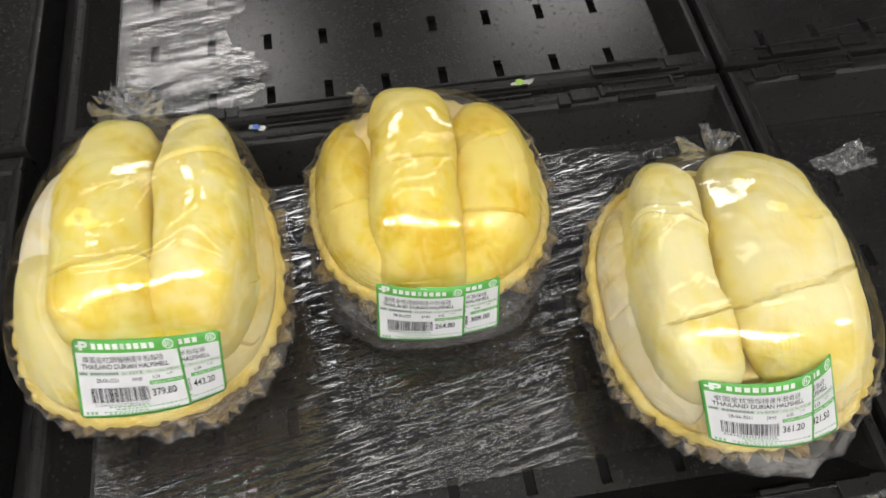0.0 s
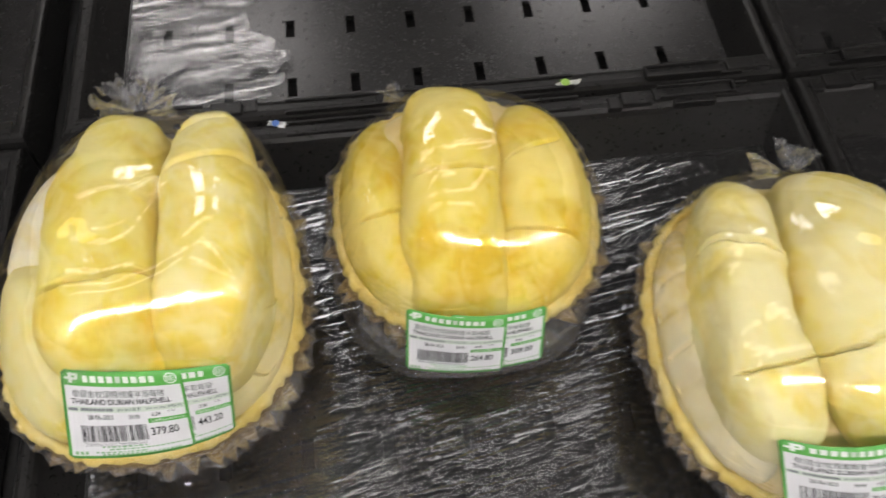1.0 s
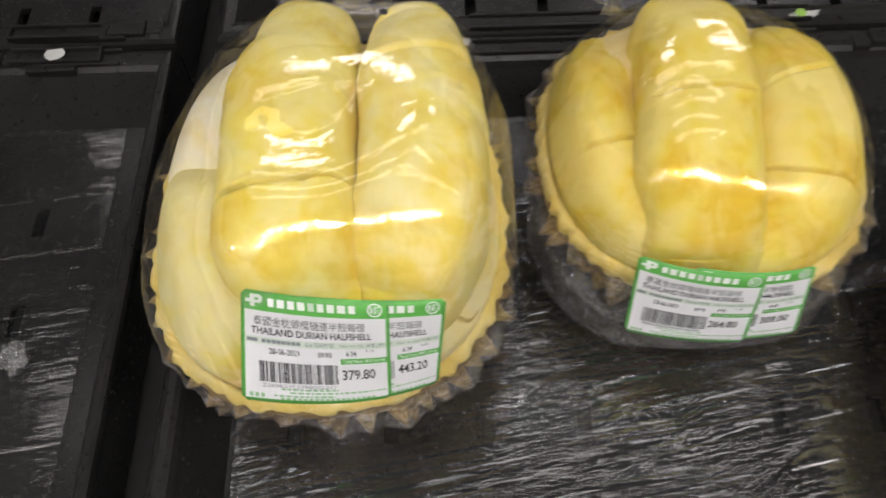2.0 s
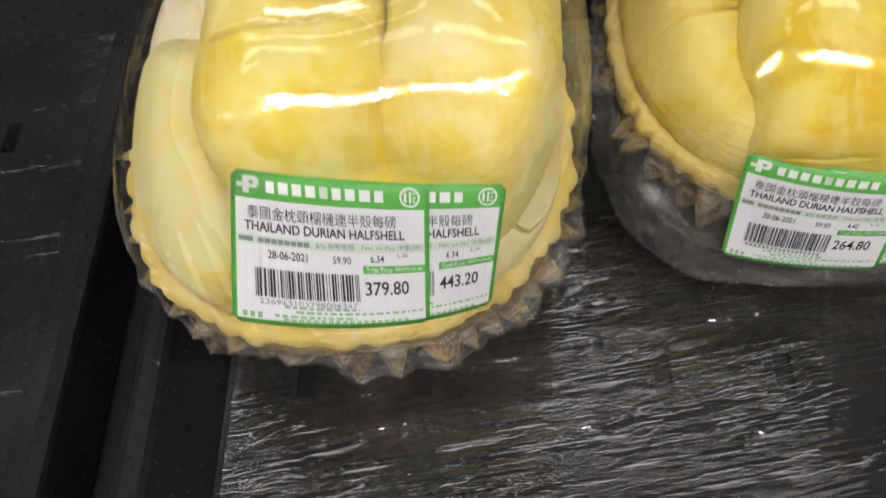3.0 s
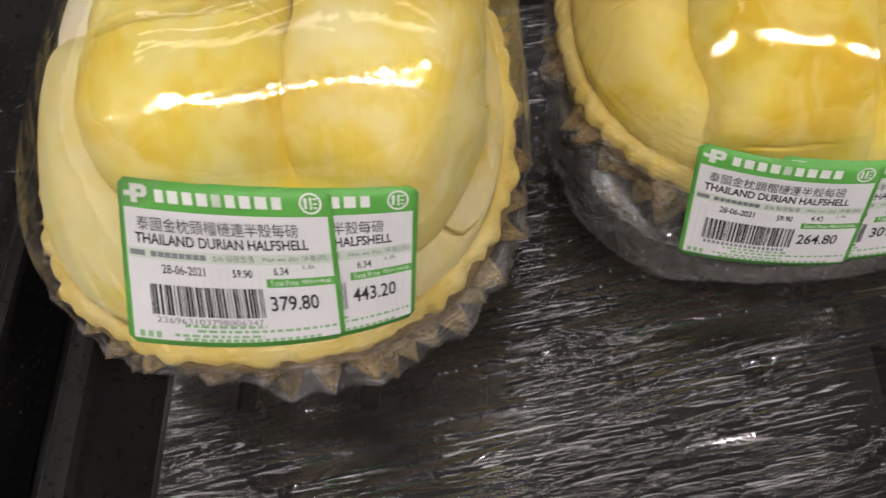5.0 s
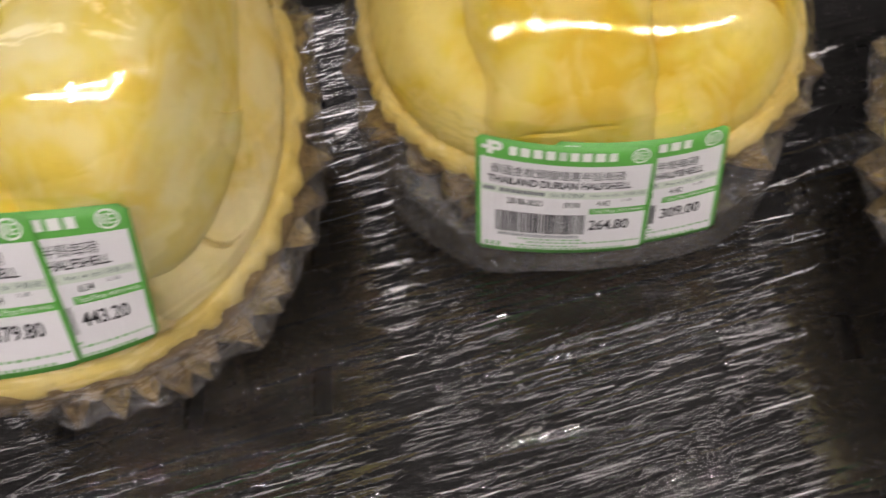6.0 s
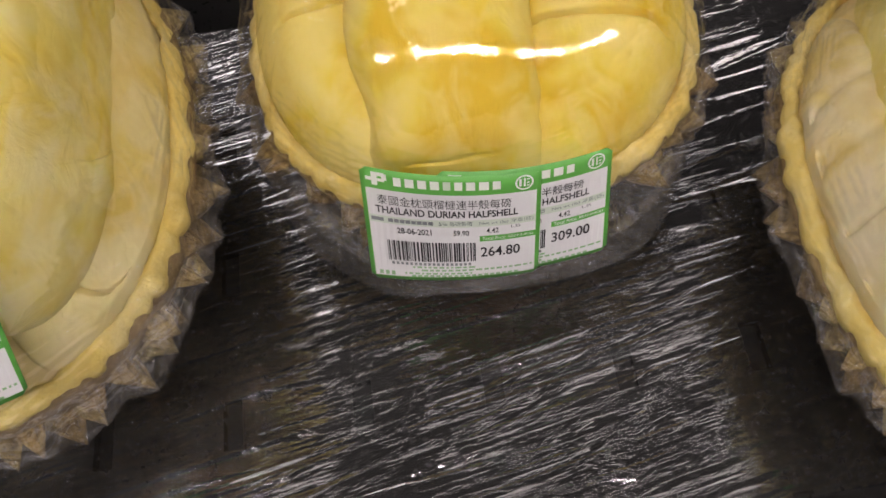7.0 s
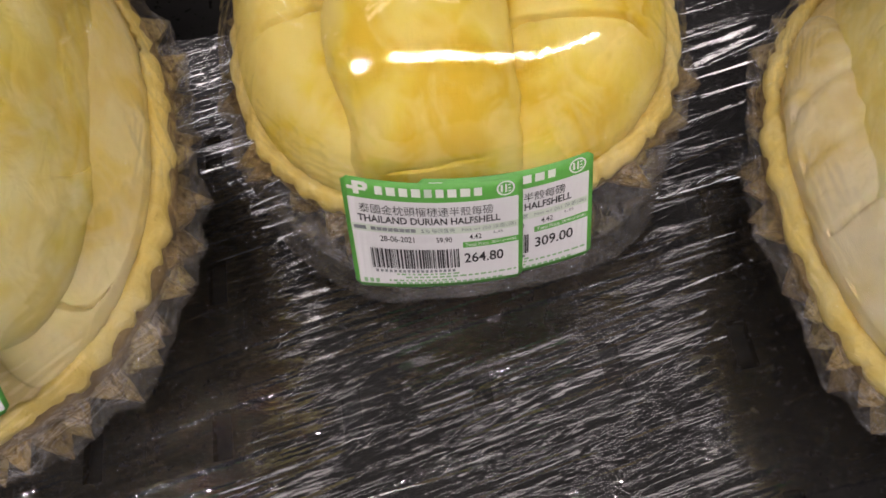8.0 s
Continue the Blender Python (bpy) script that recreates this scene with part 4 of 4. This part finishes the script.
# the smaller golden half on the crate floor
B = durian(0.049, 0.384, 0.094, 0.099, 0.0, 0.080, [
    ([(0.004, 0.468, 0.080, 0.020, 0.026), (-0.013, 0.430, 0.112, 0.030, 0.034), (-0.019, 0.385, 0.122, 0.034, 0.038), (-0.016, 0.335, 0.116, 0.034, 0.038), (0.004, 0.284, 0.092, 0.034, 0.030), (0.012, 0.270, 0.070, 0.028, 0.024)],
     [(0.54, 0.03, -0.95, 0.1, 0.0024, 0.004)], FLESH_B),
    ([(0.046, 0.478, 0.085, 0.024, 0.030), (0.043, 0.452, 0.130, 0.030, 0.034), (0.041, 0.405, 0.147, 0.033, 0.038), (0.037, 0.350, 0.145, 0.033, 0.038), (0.034, 0.302, 0.120, 0.034, 0.034), (0.034, 0.280, 0.098, 0.034, 0.032), (0.034, 0.264, 0.072, 0.030, 0.026)],
     [(0.50, 0.005, -0.8, 0.75, 0.0020, 0.0065), (0.86, 0.02, -0.3, 0.6, 0.0025, 0.0006)]),
    ([(0.086, 0.468, 0.082, 0.022, 0.028), (0.097, 0.435, 0.118, 0.031, 0.036), (0.102, 0.385, 0.128, 0.036, 0.040), (0.094, 0.330, 0.120, 0.038, 0.040), (0.076, 0.284, 0.093, 0.037, 0.032), (0.070, 0.268, 0.070, 0.030, 0.024)],
     [(0.36, 0.06, -0.3, 0.95, 0.0020, 0.005), (0.635, 0.012, -0.5, 0.95, 0.0018, 0.005)], FLESH_B),
], FLESH_B, 37, "smaller golden durian half in its shell, wrapped in clear film",
    pool=[(-0.050, 0.345, 0.035), (-0.038, 0.318, 0.020), (-0.022, 0.302, 0.012), (0.000, 0.288, 0.010), (0.028, 0.285, 0.010), (0.060, 0.283, 0.010), (0.092, 0.286, 0.012), (0.115, 0.296, 0.014), (0.132, 0.318, 0.020), (0.145, 0.345, 0.035)], bare=0.55)

film_tuft(B, 0.014, 0.474, 0.096, 0.018, 0.010, 150, 25, 3)

# the pale half at the crate's other edge
C = durian(0.250, 0.262, 0.098, 0.116, 0.04, 0.078, [
    ([(0.224, 0.372, 0.085, 0.018, 0.026), (0.216, 0.345, 0.136, 0.024, 0.032), (0.206, 0.302, 0.152, 0.027, 0.036), (0.197, 0.258, 0.155, 0.026, 0.036), (0.197, 0.215, 0.156, 0.028, 0.038), (0.202, 0.182, 0.138, 0.028, 0.034), (0.206, 0.162, 0.105, 0.024, 0.028)],
     [(0.43, -0.01, -0.95, 0.95, 0.0026, 0.012), (0.72, 0.01, -0.95, 0.8, 0.0014, 0.006)]),
    ([(0.285, 0.372, 0.090, 0.026, 0.028), (0.279, 0.342, 0.138, 0.037, 0.036), (0.274, 0.292, 0.160, 0.043, 0.040), (0.270, 0.248, 0.162, 0.046, 0.040), (0.266, 0.208, 0.155, 0.046, 0.040), (0.256, 0.177, 0.138, 0.040, 0.034), (0.248, 0.160, 0.105, 0.030, 0.028)],
     [(0.50, 0.05, -0.98, -0.2, 0.003, 0.004), (0.67, 0.065, -0.98, 0.98, 0.0022, 0.011)]),
    ([(0.190, 0.355, 0.080, 0.016, 0.024), (0.174, 0.310, 0.114, 0.024, 0.032), (0.166, 0.262, 0.122, 0.027, 0.034), (0.169, 0.215, 0.122, 0.030, 0.036), (0.186, 0.176, 0.110, 0.030, 0.032), (0.202, 0.158, 0.092, 0.024, 0.026)],
     [(0.40, 0.0, -0.9, 0.9, 0.010, 0.0015), (0.52, 0.02, -0.3, 0.6, 0.003, 0.003), (0.30, 0.0, -0.9, 0.9, 0.008, 0.0012), (0.62, 0.0, -0.9, 0.9, 0.008, 0.0012)], FLESH_E),
    ([(0.318, 0.335, 0.085, 0.018, 0.026), (0.322, 0.275, 0.115, 0.026, 0.034), (0.318, 0.225, 0.122, 0.030, 0.036), (0.302, 0.180, 0.114, 0.030, 0.032), (0.280, 0.158, 0.094, 0.026, 0.026)], [], FLESH_D),
], FLESH_C, 53, "pale cream-yellow durian half in its thorny shell, wrapped in clear film", pool=[(0.27, 0.128, 0.06), (0.30, 0.140, 0.055), (0.24, 0.132, 0.06)])

film_tuft(C, 0.262, 0.360, 0.122, 0.022, 0.016, 60, 35, 8)
film_tuft(C, 0.254, 0.358, 0.122, 0.024, 0.012, 160, 10, 12)

# price labels, two overlapping on each half
strip = label_strip(((-0.184, 0.2545, 0.162), (-0.189, 0.2185, 0.126)), ((-0.1223, 0.2462, 0.164), (-0.1245, 0.2205, 0.120)), ((-0.0985, 0.249, 0.159), (-0.104, 0.228, 0.117)), 0.062, 0.087)
price_label(A, strip, 0.025, 0.0020, 0.0, "6.34", "443.20", 2)
price_label(A, strip, 0.0, 0.0026, 0.0, "6.34", "379.80", 1, "226963103798006347")
strip = label_strip(((0.000, 0.298, 0.104), (-0.004, 0.276, 0.061)), ((0.0609, 0.2836, 0.106), (0.0575, 0.267, 0.063)), ((0.086, 0.288, 0.104), (0.083, 0.268, 0.067)), 0.062, 0.088)
price_label(B, strip, 0.026, 0.0010, 0.0015, "4.42", "309.00", 4)
price_label(B, strip, 0.0, 0.0016, 0.0, "4.42", "264.80", 3)
strip = label_strip(((0.186, 0.179, 0.141), (0.1935, 0.1514, 0.106)), ((0.2526, 0.1705, 0.148), (0.2553, 0.1387, 0.110)), ((0.267, 0.180, 0.149), (0.272, 0.143, 0.113)), 0.062, 0.082)
price_label(C, strip, 0.020, 0.0010, 0.0, "6.03", "421.50", 6)
price_label(C, strip, 0.0, 0.0016, 0.0, "6.03", "361.20", 5)

# torn stickers and scraps of film
scrap("torn_sticker", 0.158, 0.528, Z0 + RIM, 0.024, 0.011, 5, 3, 0.001, STICKER, "torn white fruit sticker with green print on a crate rim", "sticker", 0.5, LEAFG, 0.35)
scrap("sticker_scrap", -0.086, 0.512, Z0 + RIM, 0.018, 0.009, -12, 5, 0.001, STICKER, "small torn white and blue sticker on a crate rim", "sticker", 0.9, BLUE, 0.5)
scrap("paper_scrap", -0.372, 0.506, Z0 + RIM + 0.0042, 0.016, 0.013, 8, 6, 0.0006, STICKER, "small white square of paper on a crate rim", "paper", 0.1, None, 0.7)
for x, y, sx, sy, turn, seed in ((-0.19, 0.615, 0.07, 0.03, 25, 11), (-0.14, 0.60, 0.09, 0.025, 8, 12), (-0.10, 0.615, 0.05, 0.03, -10, 14), (0.44, 0.415, 0.07, 0.03, 12, 15), (0.41, 0.66, 0.04, 0.03, 0, 18), (-0.365, 0.29, 0.02, 0.025, 0, 21)):
    tagged(scrap("film_scrap", x, y, Z0 + 0.006, sx, sy, turn, seed, 0.007, WRAP_LOOSE, "crumpled scrap of clear cling film on a crate floor", "plastic film", 0.8), group="film scraps")
